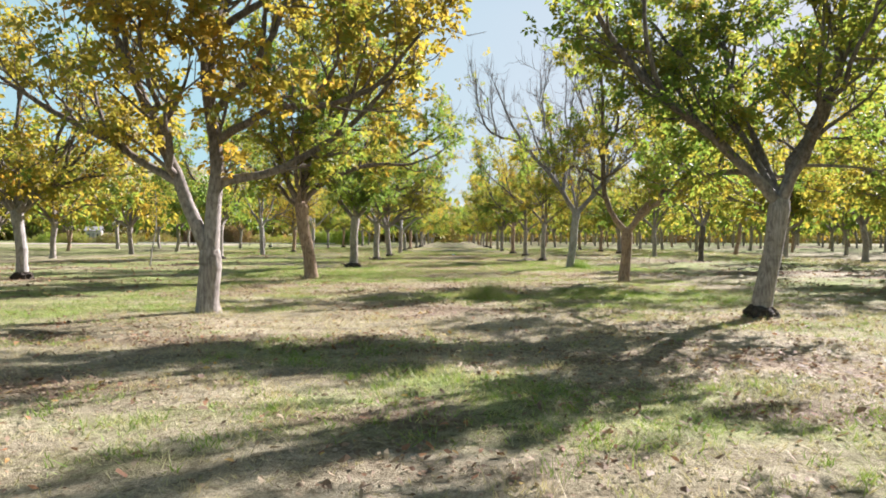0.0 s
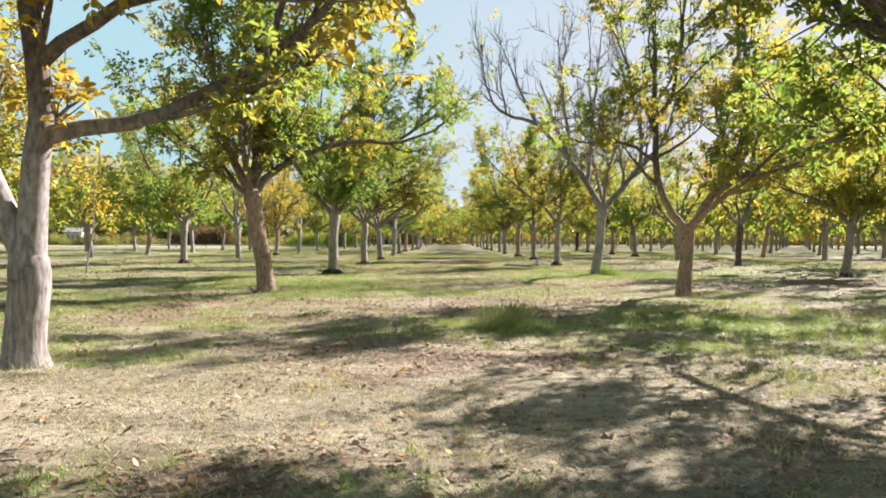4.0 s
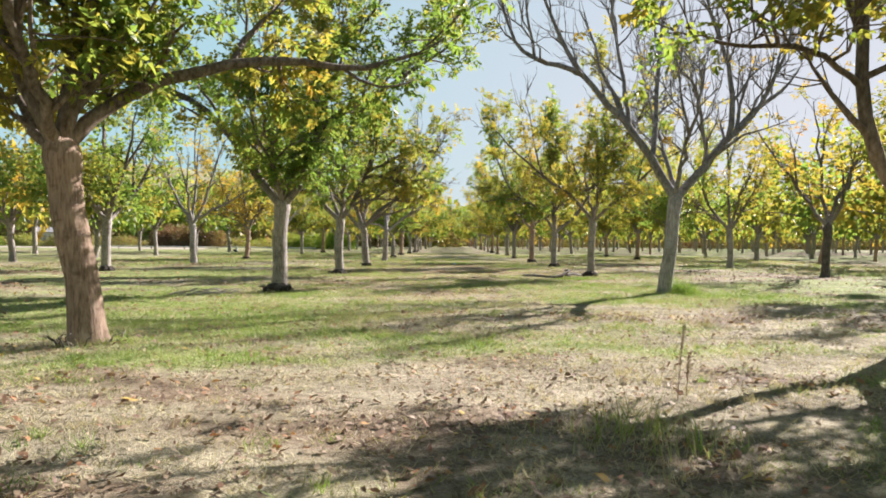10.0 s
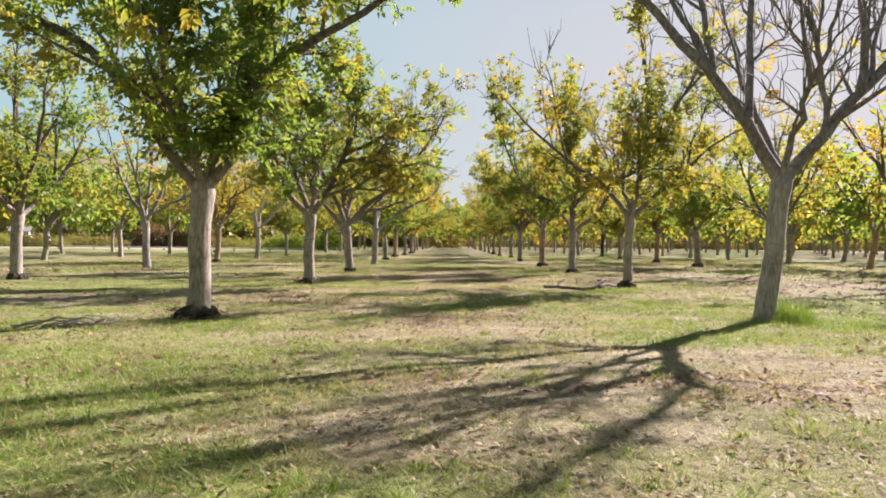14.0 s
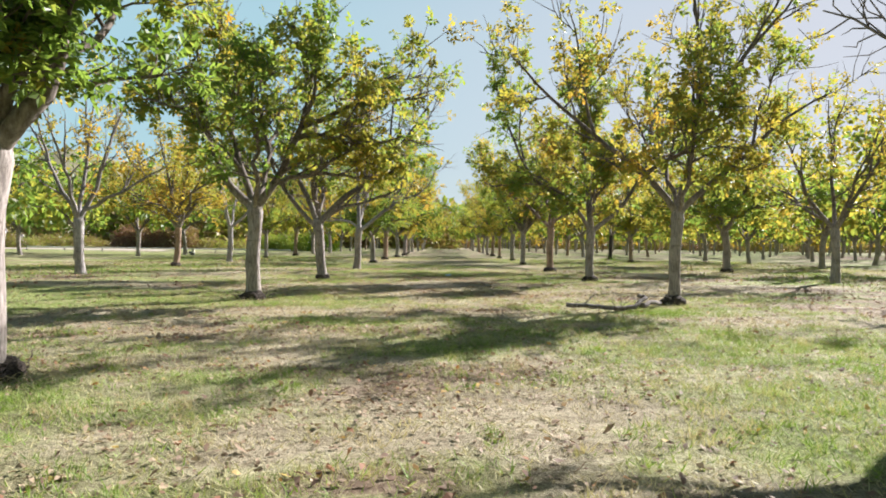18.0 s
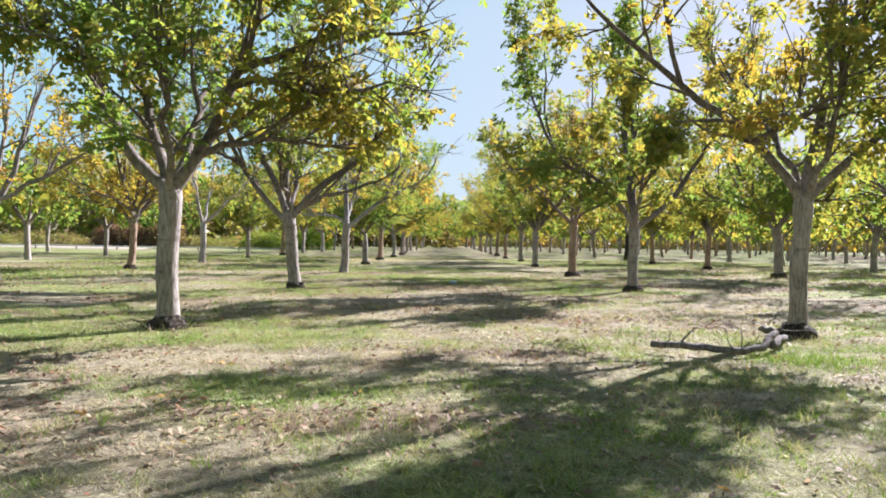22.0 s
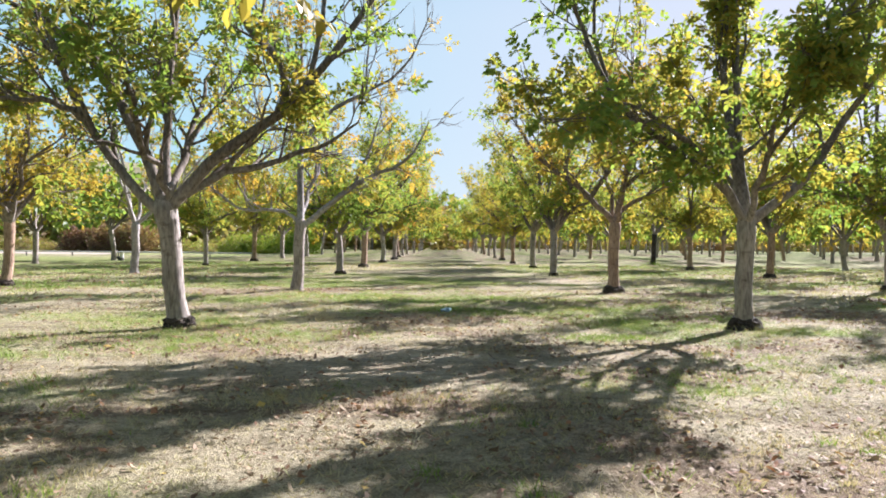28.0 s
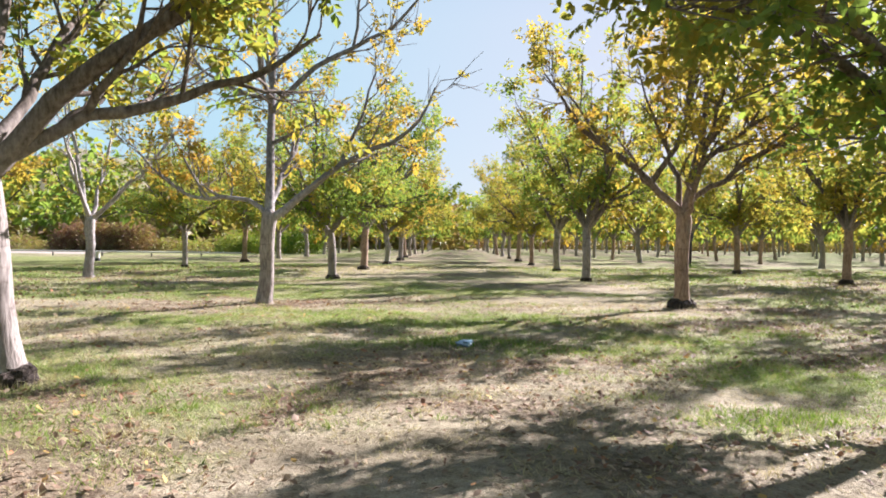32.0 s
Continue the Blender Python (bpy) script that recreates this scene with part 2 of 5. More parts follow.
    c = mix(n, l, 0.9, c, dim.outputs[0], "MULTIPLY")
    l.new(c, b.inputs["Base Color"])
    rise = mix(n, l, 0.5, mix(n, l, 0.25, fine.outputs[0], cells.outputs["Distance"]), clod.outputs[0])
    bump(n, l, b, rise, 1.0, 0.05)
    return m


FLOOR = ground_material()


# ---- mesh helpers ----
def mesh_of(name, verts, faces, mat, hue=None, smooth=False):
    """A mesh from numpy arrays: verts (n, 3), faces (m, 3 or 4)."""
    me = bpy.data.meshes.new(name)
    k = faces.shape[1]
    me.vertices.add(len(verts))
    me.vertices.foreach_set("co", np.ascontiguousarray(verts, dtype=np.float32).ravel())
    me.loops.add(faces.size)
    me.loops.foreach_set("vertex_index", np.ascontiguousarray(faces, dtype=np.int32).ravel())
    me.polygons.add(len(faces))
    me.polygons.foreach_set("loop_start", np.arange(0, faces.size, k, dtype=np.int32))
    me.materials.append(mat)
    me.update(calc_edges=True)
    me.polygons.foreach_set("use_smooth", np.full(len(faces), smooth))
    if hue is not None:
        a = me.attributes.new("hue", "FLOAT", "FACE")
        a.data.foreach_set("value", np.ascontiguousarray(hue, dtype=np.float32))
    return me


def part_mesh(name, me, parent, label=""):
    ob = new(name, me)
    ob.parent = parent
    return tagged(ob, label) if label else ob


def part(name, bm, mat, parent=None, label="", smooth=False):
    me = bpy.data.meshes.new(name)
    bmesh.ops.recalc_face_normals(bm, faces=bm.faces)
    for f in bm.faces:
        f.smooth = smooth
    bm.to_mesh(me)
    bm.free()
    me.materials.append(mat)
    ob = new(name, me)
    ob.parent = parent
    return tagged(ob, label) if label else ob


def box(bm, x0, y0, z0, x1, y1, z1, bevel=0.0):
    g = bmesh.ops.create_cube(bm, size=1.0, matrix=Matrix.LocRotScale(((x0 + x1) / 2, (y0 + y1) / 2, (z0 + z1) / 2), None, (x1 - x0, y1 - y0, z1 - z0)))
    if bevel:
        bmesh.ops.bevel(bm, geom=list({e for v in g["verts"] for e in v.link_edges}), offset=bevel, segments=2, affect="EDGES")
    return bm


class Wood:
    """Gathers tapered tubes into one mesh."""

    def __init__(self):
        self.v, self.f, self.n = [], [], 0

    def tube(self, pts, rad, sides, rng=None, rough=0.0):
        pts, rad = np.asarray(pts, float), np.asarray(rad, float)
        d = np.gradient(pts, axis=0)
        d /= np.linalg.norm(d, axis=1)[:, None] + 1e-9
        ref = np.where(np.abs(d[:, 2:3]) > 0.9, [[1.0, 0, 0]], [[0, 0, 1.0]])
        if np.ptp(ref, axis=0).max() > 0:
            ref = np.repeat([[0.31, 0.87, 0.38]], len(pts), 0)
        u = np.cross(d, ref)
        u /= np.linalg.norm(u, axis=1)[:, None] + 1e-9
        w = np.cross(d, u)
        a = np.linspace(0, 2 * np.pi, sides, endpoint=False)
        r = np.repeat(rad[:, None], sides, 1)
        if rough:
            lobes = 1 + rough * (np.sin(3 * a + rng.uniform(0, 6)) * 0.6 + np.sin(5 * a + rng.uniform(0, 6)) * 0.4)
            r = r * lobes[None, :] * rng.normal(1, rough * 0.5, r.shape)
        ring = pts[:, None, :] + r[..., None] * (np.cos(a)[None, :, None] * u[:, None, :] + np.sin(a)[None, :, None] * w[:, None, :])
        n = len(pts)
        i = np.arange(n - 1)[:, None] * sides
        j = np.arange(sides)[None, :]
        k = (j + 1) % sides
        q = np.stack([i + j, i + k, i + sides + k, i + sides + j], -1).reshape(-1, 4)
        self.v.append(ring.reshape(-1, 3))
        self.f.append(q + self.n)
        self.n += n * sides

    def mesh(self, name, mat):
        return mesh_of(name, np.concatenate(self.v), np.concatenate(self.f), mat, smooth=True)


def heading(azim, elev):
    return np.array([math.cos(elev) * math.cos(azim), math.cos(elev) * math.sin(azim), math.sin(elev)])


def bend(rng, start, azim, elevs, length, n, wob):
    """A limb's line that follows the given elevations (degrees) in equal stretches."""
    at = (np.arange(len(elevs)) + 0.5) / len(elevs) if len(elevs) > 2 else np.linspace(0, 1, len(elevs))
    pts, w = [np.array(start, float)], 0.0
    for i in range(n):
        w = w * 0.6 + rng.normal(0, wob)
        e = radians(float(np.interp((i + 0.5) / n, at, elevs))) + rng.normal(0, wob * 0.7)
        pts.append(pts[-1] + heading(azim + w, e) * length / n)
    return np.array(pts)


def grow(rng, start, azim, e0, e1, length, n, wob):
    """A wandering line: azimuth and elevations in radians."""
    pts = [np.array(start, float)]
    w = 0.0
    z = 0.0
    for i in range(n):
        s = (i + 0.5) / n
        w = w * 0.6 + rng.normal(0, wob)
        z = z * 0.5 + rng.normal(0, wob * 0.7)
        pts.append(pts[-1] + heading(azim + w, e0 + (e1 - e0) * s + z) * length / n)
    return np.array(pts)


def spray(P, A, hue, rng, size, pairs, wide, fine=False):
    """Pinnate leaves: a row of leaflets along each axis A from P. Returns verts, quads, hues."""
    N = len(P)
    up = rng.normal(0, 0.5, (N, 3)) + [0, 0, 1]
    S = np.cross(A, up)
    S /= np.linalg.norm(S, axis=1)[:, None] + 1e-9
    V, H = [], []
    slots = [(1.0 if pairs else 0.3, 0.0)] + [(0.25 + 0.62 * i / max(1, pairs - 1), s) for i in range(pairs) for s in (-1, 1)]
    for s, side in slots:
        d = A * (1.0 if side == 0 else 0.55) + S * side * 0.85 + rng.normal(0, 0.22, (N, 3)) - [0, 0, 0.25]
        d /= np.linalg.norm(d, axis=1)[:, None]
        w = np.cross(d, np.cross(S, A) + rng.normal(0, 0.45, (N, 3)))
        w /= np.linalg.norm(w, axis=1)[:, None] + 1e-9
        up_ = np.cross(w, d)
        l = size * rng.uniform(0.75, 1.2, (N, 1))
        b = P + A * (s * size * 2.0)
        mid = b + d * l * 0.5 + up_ * l * 0.10
        tip = b + d * l - up_ * l * 0.12
        if fine:
            lo, hi = b + d * l * 0.28 + up_ * l * 0.07, b + d * l * 0.66 + up_ * l * 0.07
            V.append(np.stack([b, lo + w * l * wide * 0.85, hi + w * l * wide * 0.9, tip, hi - w * l * wide * 0.9, lo - w * l * wide * 0.85], 1))
        else:
            V.append(np.stack([b, mid + w * l * wide, tip, mid - w * l * wide], 1))
        H.append(np.clip(hue + rng.normal(0, 0.06, N), 0, 1))
    V = np.stack(V, 1).reshape(-1, 3)
    F = np.arange(len(V)).reshape(-1, 6 if fine else 4)
    return V, F, np.stack(H, 1).ravel()


LOD = {
    "near": dict(sides=16, limb=12, sec=8, ter=5, nodes=3, per=3, size=0.122, pairs=3, wide=0.29, tsides=4),
    "mid": dict(sides=12, limb=8, sec=6, ter=4, nodes=3, per=3, size=0.156, pairs=2, wide=0.29, tsides=3),
    "far": dict(sides=7, limb=5, sec=6, ter=2, nodes=2, per=5, size=0.47, pairs=0, wide=0.34, tsides=0),
}


def walnut_tree(spec, lod, label, group="", name="walnut_tree"):
    """One orchard tree. Limbs: azimuth, start, elevations on the way, length, thickness share."""
    L = LOD[lod]
    rng = np.random.default_rng(spec["seed"])
    root = tagged(new(name), label, "tree", group)
    h, r = spec["fork"], spec["r"] * 0.88
    lx, ly = spec.get("lean", (0.0, 0.0))
    hs = np.array([-0.08, 0.0, 0.08, 0.2, 0.45, 0.8, 1.2, 1.6, 2.0])
    hs = np.concatenate([hs[hs < h - 0.15], [h - 0.08, h + 0.06, h + 0.15, h + 0.19]])

    def axis(z):
        s = np.clip(z / h, 0, 1.4)
        bow = spec.get("bow", 0.0) * np.sin(np.pi * np.clip(s, 0, 1))
        sway = 0.03 * np.sin(np.pi * np.clip(s, 0, 1)) * np.sin(3.1 * z + spec["seed"])
        return np.stack([lx * s + bow + sway, ly * s + 0.5 * sway, z], -1)

    flare = 1 + 0.32 * np.exp(-hs / 0.16) + 0.16 * np.exp(-((hs - h) / 0.3) ** 2) + 0.035 * np.sin(hs * 6.3 + spec["seed"])
    slim = np.interp(hs, [h - 0.08, h + 0.06, h + 0.15, h + 0.19], [1.0, 0.9, 0.55, 0.05])
    wood = Wood()
    wood.tube(axis(hs), r * flare * (1 - 0.06 * hs / h) * slim, L["sides"], rng, 0.035)
    part_mesh("trunk", wood.mesh("trunk", spec.get("bark", BARK)), root, spec.get("trunk_label", ""))
    if spec.get("collar") and lod != "far":
        k, n = spec["collar"], 28
        th = np.arange(n) * 2 * math.pi / n
        a, b, d = rng.uniform(0, 6.28, 3)
        swell = min(1.0, (k / 1.5) ** 1.5)
        lump = swell * (0.07 * np.sin(2 * th + a) + 0.06 * np.sin(3 * th + b) + 0.06 * np.sin(7 * th + d))
        V = []
        for z, bulge in ((-0.05, 0.8), (0.01, 1.0), (0.05, 1.04), (0.09, 0.98), (0.13, 0.78), (0.165, 0.42), (0.19, 0.08), (0.2, -0.3)):
            q = 1.04 + 0.32 * math.exp(-max(z, 0.0) / 0.16) + 0.46 * k * swell * bulge if bulge > 0 else 0.8
            rr = r * q * (1 + lump * np.clip(k * (1.1 - z * 3), 0.15, 1)) + rng.normal(0, 0.020 if z < 0.19 else 0.004, n)
            V.append(np.stack([rr * np.cos(th), rr * np.sin(th), z * np.clip(k, 0.75, 1.05) * (1 + swell * (0.09 * np.sin(2 * th + b) + 0.07 * np.sin(5 * th + a))) if z > 0 else 0 * th + z], -1))
        m_ = len(V)
        F = [(p * n + t, p * n + (t + 1) % n, (p + 1) * n + (t + 1) % n, (p + 1) * n + t) for p in range(m_ - 1) for t in range(n)]
        part_mesh("rootstock", mesh_of("rootstock", np.concatenate(V), np.array(F), ROOT), root, "rough dark rootstock collar")
    gather_wood, gather_leaf, mains = Wood(), [], []
    for azd, h0, elevs, length, thick in spec["limbs"]:
        azr, e0, e1 = radians(azd), radians(elevs[0]), radians(elevs[-1])
        own_line = len(elevs) > 3
        if isinstance(h0, tuple):
            host = mains[h0[0]]
            i = h0[1] * (len(host) - 1)
            start = np.array([np.interp(i, np.arange(len(host)), host[:, k]) for k in range(3)])
        else:
            start = axis(np.array(min(h0, h)))
            if h0 > h + 0.2 and mains:
                host = min((m for m in mains if m[-1, 2] > h0 + 0.4), key=lambda m: abs(math.atan2(math.sin(azr - m[0, 3]), math.cos(azr - m[0, 3]))) - 0.6 * (m[-1, 2] > 6), default=None)
                if host is not None:
                    start = np.array([np.interp(h0, host[:, 2], host[:, i]) for i in range(3)])
        lw = Wood() if lod != "far" else gather_wood
        pts = bend(rng, start, azr, elevs, length, L["limb"], 0.035 if own_line else 0.10)
        n = len(pts)
        pts[1:-1] += rng.normal(0, 0.016 if own_line else 0.045, pts[1:-1].shape)
        mains.append(np.column_stack([pts, np.full(n, azr)]))
        rad = r * thick * 0.88 * (1 - 0.97 * np.linspace(0, 1, n)) ** 0.75 + 0.011
        rad[0] *= 1.12
        lw.tube(pts, rad, 10 if lod == "near" else (7 if lod == "mid" else 4), rng, 0.03)
        nodes, axes = [pts[-1]], [heading(azr, e1)]
        arms = [(pts, rad, s) for s in np.linspace(0.22, 1.0, L["sec"])]
        if spec.get("low"):
            arms += [(pts, rad, s) for s in (0.12, 0.19)]
        if lod != "far":
            k = int(rng.uniform(0.38, 0.58) * (n - 1))
            turn_ = rng.choice([-1, 1]) * rng.uniform(0.5, 0.95)
            fork = grow(rng, pts[k], azr + turn_, e0 * 0.5 + e1 * 0.5 + rng.uniform(-0.1, 0.35), e1 + rng.uniform(0.0, 0.5), length * rng.uniform(0.42, 0.58), 6, 0.2)
            frad = rad[k] * (0.6 if own_line else 0.75) * (1 - np.linspace(0, 1, 7)) ** 0.85 + 0.011
            lw.tube(fork, frad, 8 if lod == "near" else 6, rng, 0.03)
            arms += [(fork, frad, s) for s in np.linspace(0.3, 1.0, L["sec"] // 2)]
        for pts, rad, s in arms:
            n = len(pts)
            s = min(max(s + rng.normal(0, 0.02), 0.05), 0.99)
            i = s * (n - 1)
            p = pts[int(i)] + (pts[min(int(i) + 1, n - 1)] - pts[int(i)]) * (i % 1)
            d = pts[min(int(i) + 1, n - 1)] - pts[int(i)]
            a0 = math.atan2(d[1], d[0]) if math.hypot(d[0], d[1]) > 0.15 * np.linalg.norm(d) else rng.uniform(0, 6.28)
            a = a0 + rng.choice([-1, 1]) * rng.uniform(0.35, 1.5)
            el0 = math.asin(np.clip(d[2] / np.linalg.norm(d), -1, 1)) * 0.6 + rng.uniform(-0.35, 0.55)
            ln = spec.get("spread", 0.64) * (2.5 - 1.1 * s) * rng.uniform(0.65, 1.15) * (0.42 if s < 0.2 else 1.0)
            q = grow(rng, p, a, el0, el0 + rng.uniform(-0.3, 0.5), ln, 4, 0.22 * spec.get("kink", 1.0))
            r0 = min(0.6 * np.interp(i, np.arange(n), rad), 0.055)
            if lod != "far":
                lw.tube(q, np.linspace(r0, 0.009, 5), 6 if lod == "near" else (4 if lod == "mid" else 3))
            nodes.append(q[-1]), axes.append(q[-1] - q[-2])
            for t in range(int(L["ter"] * spec.get("extra", 1))):
                u = rng.uniform(0.2, 1.0) * 3.99
                b = q[int(u)] + (q[int(u) + 1] - q[int(u)]) * (u % 1)
                e = el0 + rng.uniform(-0.6, 0.9)
                tl = rng.uniform(0.45, 1.15)
                w = grow(rng, b, a + rng.uniform(-1.4, 1.4), e, e + rng.uniform(-0.2, 0.5), tl, 3, 0.28 * spec.get("kink", 1.0))
                if L["tsides"] and (lod == "near" or t % 2 == 0):
                    lw.tube(w, np.array([0.011, 0.009, 0.007, 0.004]) * spec.get("twig", 1.0), L["tsides"])
                for g in np.linspace(1.0, 0.25, L["nodes"]):
                    v = g * 2.99
                    nodes.append(w[int(v)] + (w[int(v) + 1] - w[int(v)]) * (v % 1))
                    axes.append(w[-1] - w[-2])
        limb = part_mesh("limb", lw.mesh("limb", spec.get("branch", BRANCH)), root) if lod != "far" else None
        nodes, axes = np.array(nodes), np.array(axes)
        axes /= np.linalg.norm(axes, axis=1)[:, None] + 1e-9
        hue = spec["hue"] + 0.13 * np.sin(nodes[:, 0] * 1.3 + spec["seed"]) * np.sin(nodes[:, 2] * 1.1 + nodes[:, 1] + 1) + rng.normal(0, 0.06, len(nodes)) + np.where(rng.random(len(nodes)) < 0.03, 0.22, 0.0)
        a3 = nodes * 2.3 + spec["seed"]
        tuft = np.sin(a3[:, 0] + 1.7 * np.sin(a3[:, 1])) + np.sin(a3[:, 1] + 1.7 * np.sin(a3[:, 2])) + np.sin(a3[:, 2] * 1.3 + 1.7 * np.sin(a3[:, 0]))
        keep = rng.random(len(nodes)) < np.clip(0.70 + 0.40 * tuft, 0.06, 1.5) * spec.get("dens", 1.0) * np.clip(1.15 - spec.get("bald", 0.0) * np.clip((nodes[:, 2] - 3.5) / 5, 0, 1), 0, 1)
        nodes, axes, hue = nodes[keep], axes[keep], hue[keep]
        if not len(nodes):
            continue
        P = np.repeat(nodes, L["per"], 0) + rng.normal(0, 0.07, (len(nodes) * L["per"], 3))
        A = np.repeat(axes, L["per"], 0) * 0.5 + rng.normal(0, 0.55, P.shape) + [0, 0, -0.12]
        A /= np.linalg.norm(A, axis=1)[:, None]
        V, F, H = spray(P, A, np.repeat(hue, L["per"]), rng, L["size"], L["pairs"], L["wide"], lod == "near" and "fine" in spec)
        if limb:
            part_mesh("foliage", mesh_of("foliage", V, F, LEAF, H), limb)
        else:
            gather_leaf.append((V, F, H))
    if lod == "far":
        part_mesh("crown_wood", gather_wood.mesh("crown_wood", BRANCH), root)
        V = np.concatenate([g[0] for g in gather_leaf])
        part_mesh("foliage", mesh_of("foliage", V, np.arange(len(V)).reshape(-1, 4), LEAF, np.concatenate([g[2] for g in gather_leaf])), root)
    return root


# ---- the ground, one sheet to the horizon ----
def ground_z(x, y):
    x, y = np.asarray(x, float), np.asarray(y, float)
    near = np.exp(-(np.maximum(0, np.abs(x) - 30) / 25) ** 2)
    return near * (0.018 * np.sin(x * 0.9 + 1.3) * np.sin(y * 0.55) + 0.012 * np.sin(x * 2.3 + y * 1.1) + 0.008 * np.sin(y * 3.1 - x * 1.7))


def patches(x, y, size, seed):
    """Smooth value noise in 0..1 over the plan."""
    g = np.random.default_rng(seed).random((64, 64))
    u, v = np.asarray(x, float) / size, np.asarray(y, float) / size
    i, j = np.floor(u).astype(int), np.floor(v).astype(int)
    fu, fv = u - i, v - j
    fu, fv = fu * fu * (3 - 2 * fu), fv * fv * (3 - 2 * fv)
    p = lambda a, b: g[(i + a) % 64, (j + b) % 64]
    return (p(0, 0) * (1 - fu) + p(1, 0) * fu) * (1 - fv) + (p(0, 1) * (1 - fu) + p(1, 1) * fu) * fv


# greener spots: east, north, half widths, strength
LUSH = [(-1.5, 22.0, 4.5, 2.5, 0.22), (5.0, 26.0, 4.0, 3.0, 0.2), (4.0, 29.0, 3.0, 2.2, 0.35), (-4.0, 28.3, 4.0, 2.0, 0.3), (4.5, 32.3, 3.0, 2.2, 0.45), (0.5, 25.0, 7.0, 2.8, 0.26), (1.0, 32.5, 7.0, 2.6, 0.22), (12.0, 34.0, 4.0, 12.0, 0.18), (1.0, 55.0, 5.0, 2.0, 0.2), (0.7, 14.9, 1.2, 0.7, 0.7), (6.5, 29.4, 3.6, 3.0, 0.75), (0.3, 51.2, 2.2, 1.2, 0.8), (4.0, 36.0, 1.6, 1.4, 0.6), (-3.2, 38.0, 2.0, 1.0, 0.25),
        (-3.4, 45.5, 1.6, 0.8, 0.3), (2.4, 46.8, 0.9, 0.6, 0.45), (3.2, 22.0, 3.0, 1.4, 0.35), (4.5, 15.6, 3.2, 1.4, 0.6), (-1.5, 56.0, 3.0, 1.6, 0.5), (-7.0, 25.0, 5.0, 3.0, 0.35), (-2.5, 22.5, 2.4, 1.2, 0.35), (-11.0, 32.0, 6.0, 16.0, 0.22), (-12.0, 60.0, 6.0, 14.0, 0.22),
        (-1.9, 35.1, 0.9, 0.5, 0.6), (2.2, 36.0, 1.2, 0.7, 0.5), (2.4, 44.1, 1.6, 0.7, 0.4), (-0.9, 59.6, 2.5, 1.2, 0.45), (3.8, 48.7, 1.0, 0.7, 0.5),
        (-1.4, 47.4, 0.8, 0.4, 0.4), (3.0, 13.1, 1.4, 0.6, 0.4), (-2.6, 19.6, 1.6, 0.9, 0.7)]
BARE = [(-1.5, 9.5, 2.4, 1.4, 0.2), (0.2, 18.5, 4.0, 2.2, 0.7), (4.6, 23.0, 2.0, 3.0, 0.7), (0.8, 28.5, 1.6, 1.0, 0.3), (0.8, 47.0, 2.6, 2.6, 0.38), (3.5, 9.0, 2.5, 3.0, 0.6), (1.0, 41.0, 1.6, 1.4, 0.4), (0.0, 36.2, 2.0, 1.4, 0.5), (0.2, 38.6, 2.6, 0.9, 0.4), (-1.2, 44.5, 2.4, 1.4, 0.5), (-2.0, 12.5, 2.5, 1.2, 0.25), (-0.5, 31.0, 1.6, 0.8, 0.3)]


def spots(x, y, table):
    ragged = 0.25 + 0.9 * patches(x, y * 1.3, 0.9, 51) + 0.6 * patches(x, y * 1.3, 0.33, 52)
    return ragged * sum(k * np.exp(-((x - a) / w) ** 2 - ((y - b) / d) ** 2) for a, b, w, d, k in table)


def green_share(x, y):
    n = 0.45 * patches(x * 0.8, y * 1.4, 3.6, 3) + 0.3 * patches(x * 0.8, y * 1.3, 1.3, 4) + 0.25 * patches(x, y * 1.2, 0.5, 5)
    return np.clip((n - 0.44) * 2.7 + 0.32 * np.clip((np.abs(x - 0.5) - 6) / 4, 0, 1) + 0.22 * np.clip((y - 55) / 25, 0, 1) + spots(x, y, LUSH) - spots(x, y, BARE) * 1.2, 0, 1)


def bare_share(x, y):
    n = 0.55 * patches(x * 0.8, y * 1.4, 4.5, 8) + 0.45 * patches(x, y * 1.3, 1.1, 9)
    return np.clip((n - 0.55) * 2.6 - 0.4 * np.clip((np.abs(x - 0.5) - 6) / 4 + (y - 55) / 20, 0, 1) + spots(x, y, BARE) - spots(x, y, LUSH), 0, 1)


# brown litter spots; the one at north 44.0 also stands in for shade
DRIFT = [(-1.6, 12.3, 2.4, 0.9, 0.5), (-0.2, 11.2, 2.2, 0.6, 0.4), (-0.5, 44.0, 3.0, 0.7, 0.35), (3.5, 43.6, 1.6, 0.6, 0.3), (-1.0, 46.6, 2.4, 0.9, 0.5), (1.8, 45.6, 2.0, 0.7, 0.4), (-2.0, 15.8, 1.6, 0.6, 0.45), (2.6, 12.6, 1.6, 0.7, 0.35), (0.5, 35.0, 2.0, 0.6, 0.45), (-2.5, 8.3, 2.6, 0.8, 0.55), (-2.2, 21.6, 1.0, 0.35, 0.8), (3.2, 22.7, 1.4, 0.5, 0.5), (-0.6, 44.8, 2.0, 0.8, 0.5), (0.0, 30.5, 2.0, 0.8, 0.4), (1.0, 49.5, 2.5, 1.0, 0.45), (8.0, 52.0, 4.0, 3.0, 0.35),
         (-1.8, 21.5, 1.3, 0.35, 1.3), (-0.5, 24.6, 1.0, 0.4, 1.0), (-1.0, 22.7, 1.2, 0.35, 0.7), (0.3, 21.4, 1.2, 0.3, 0.7)]


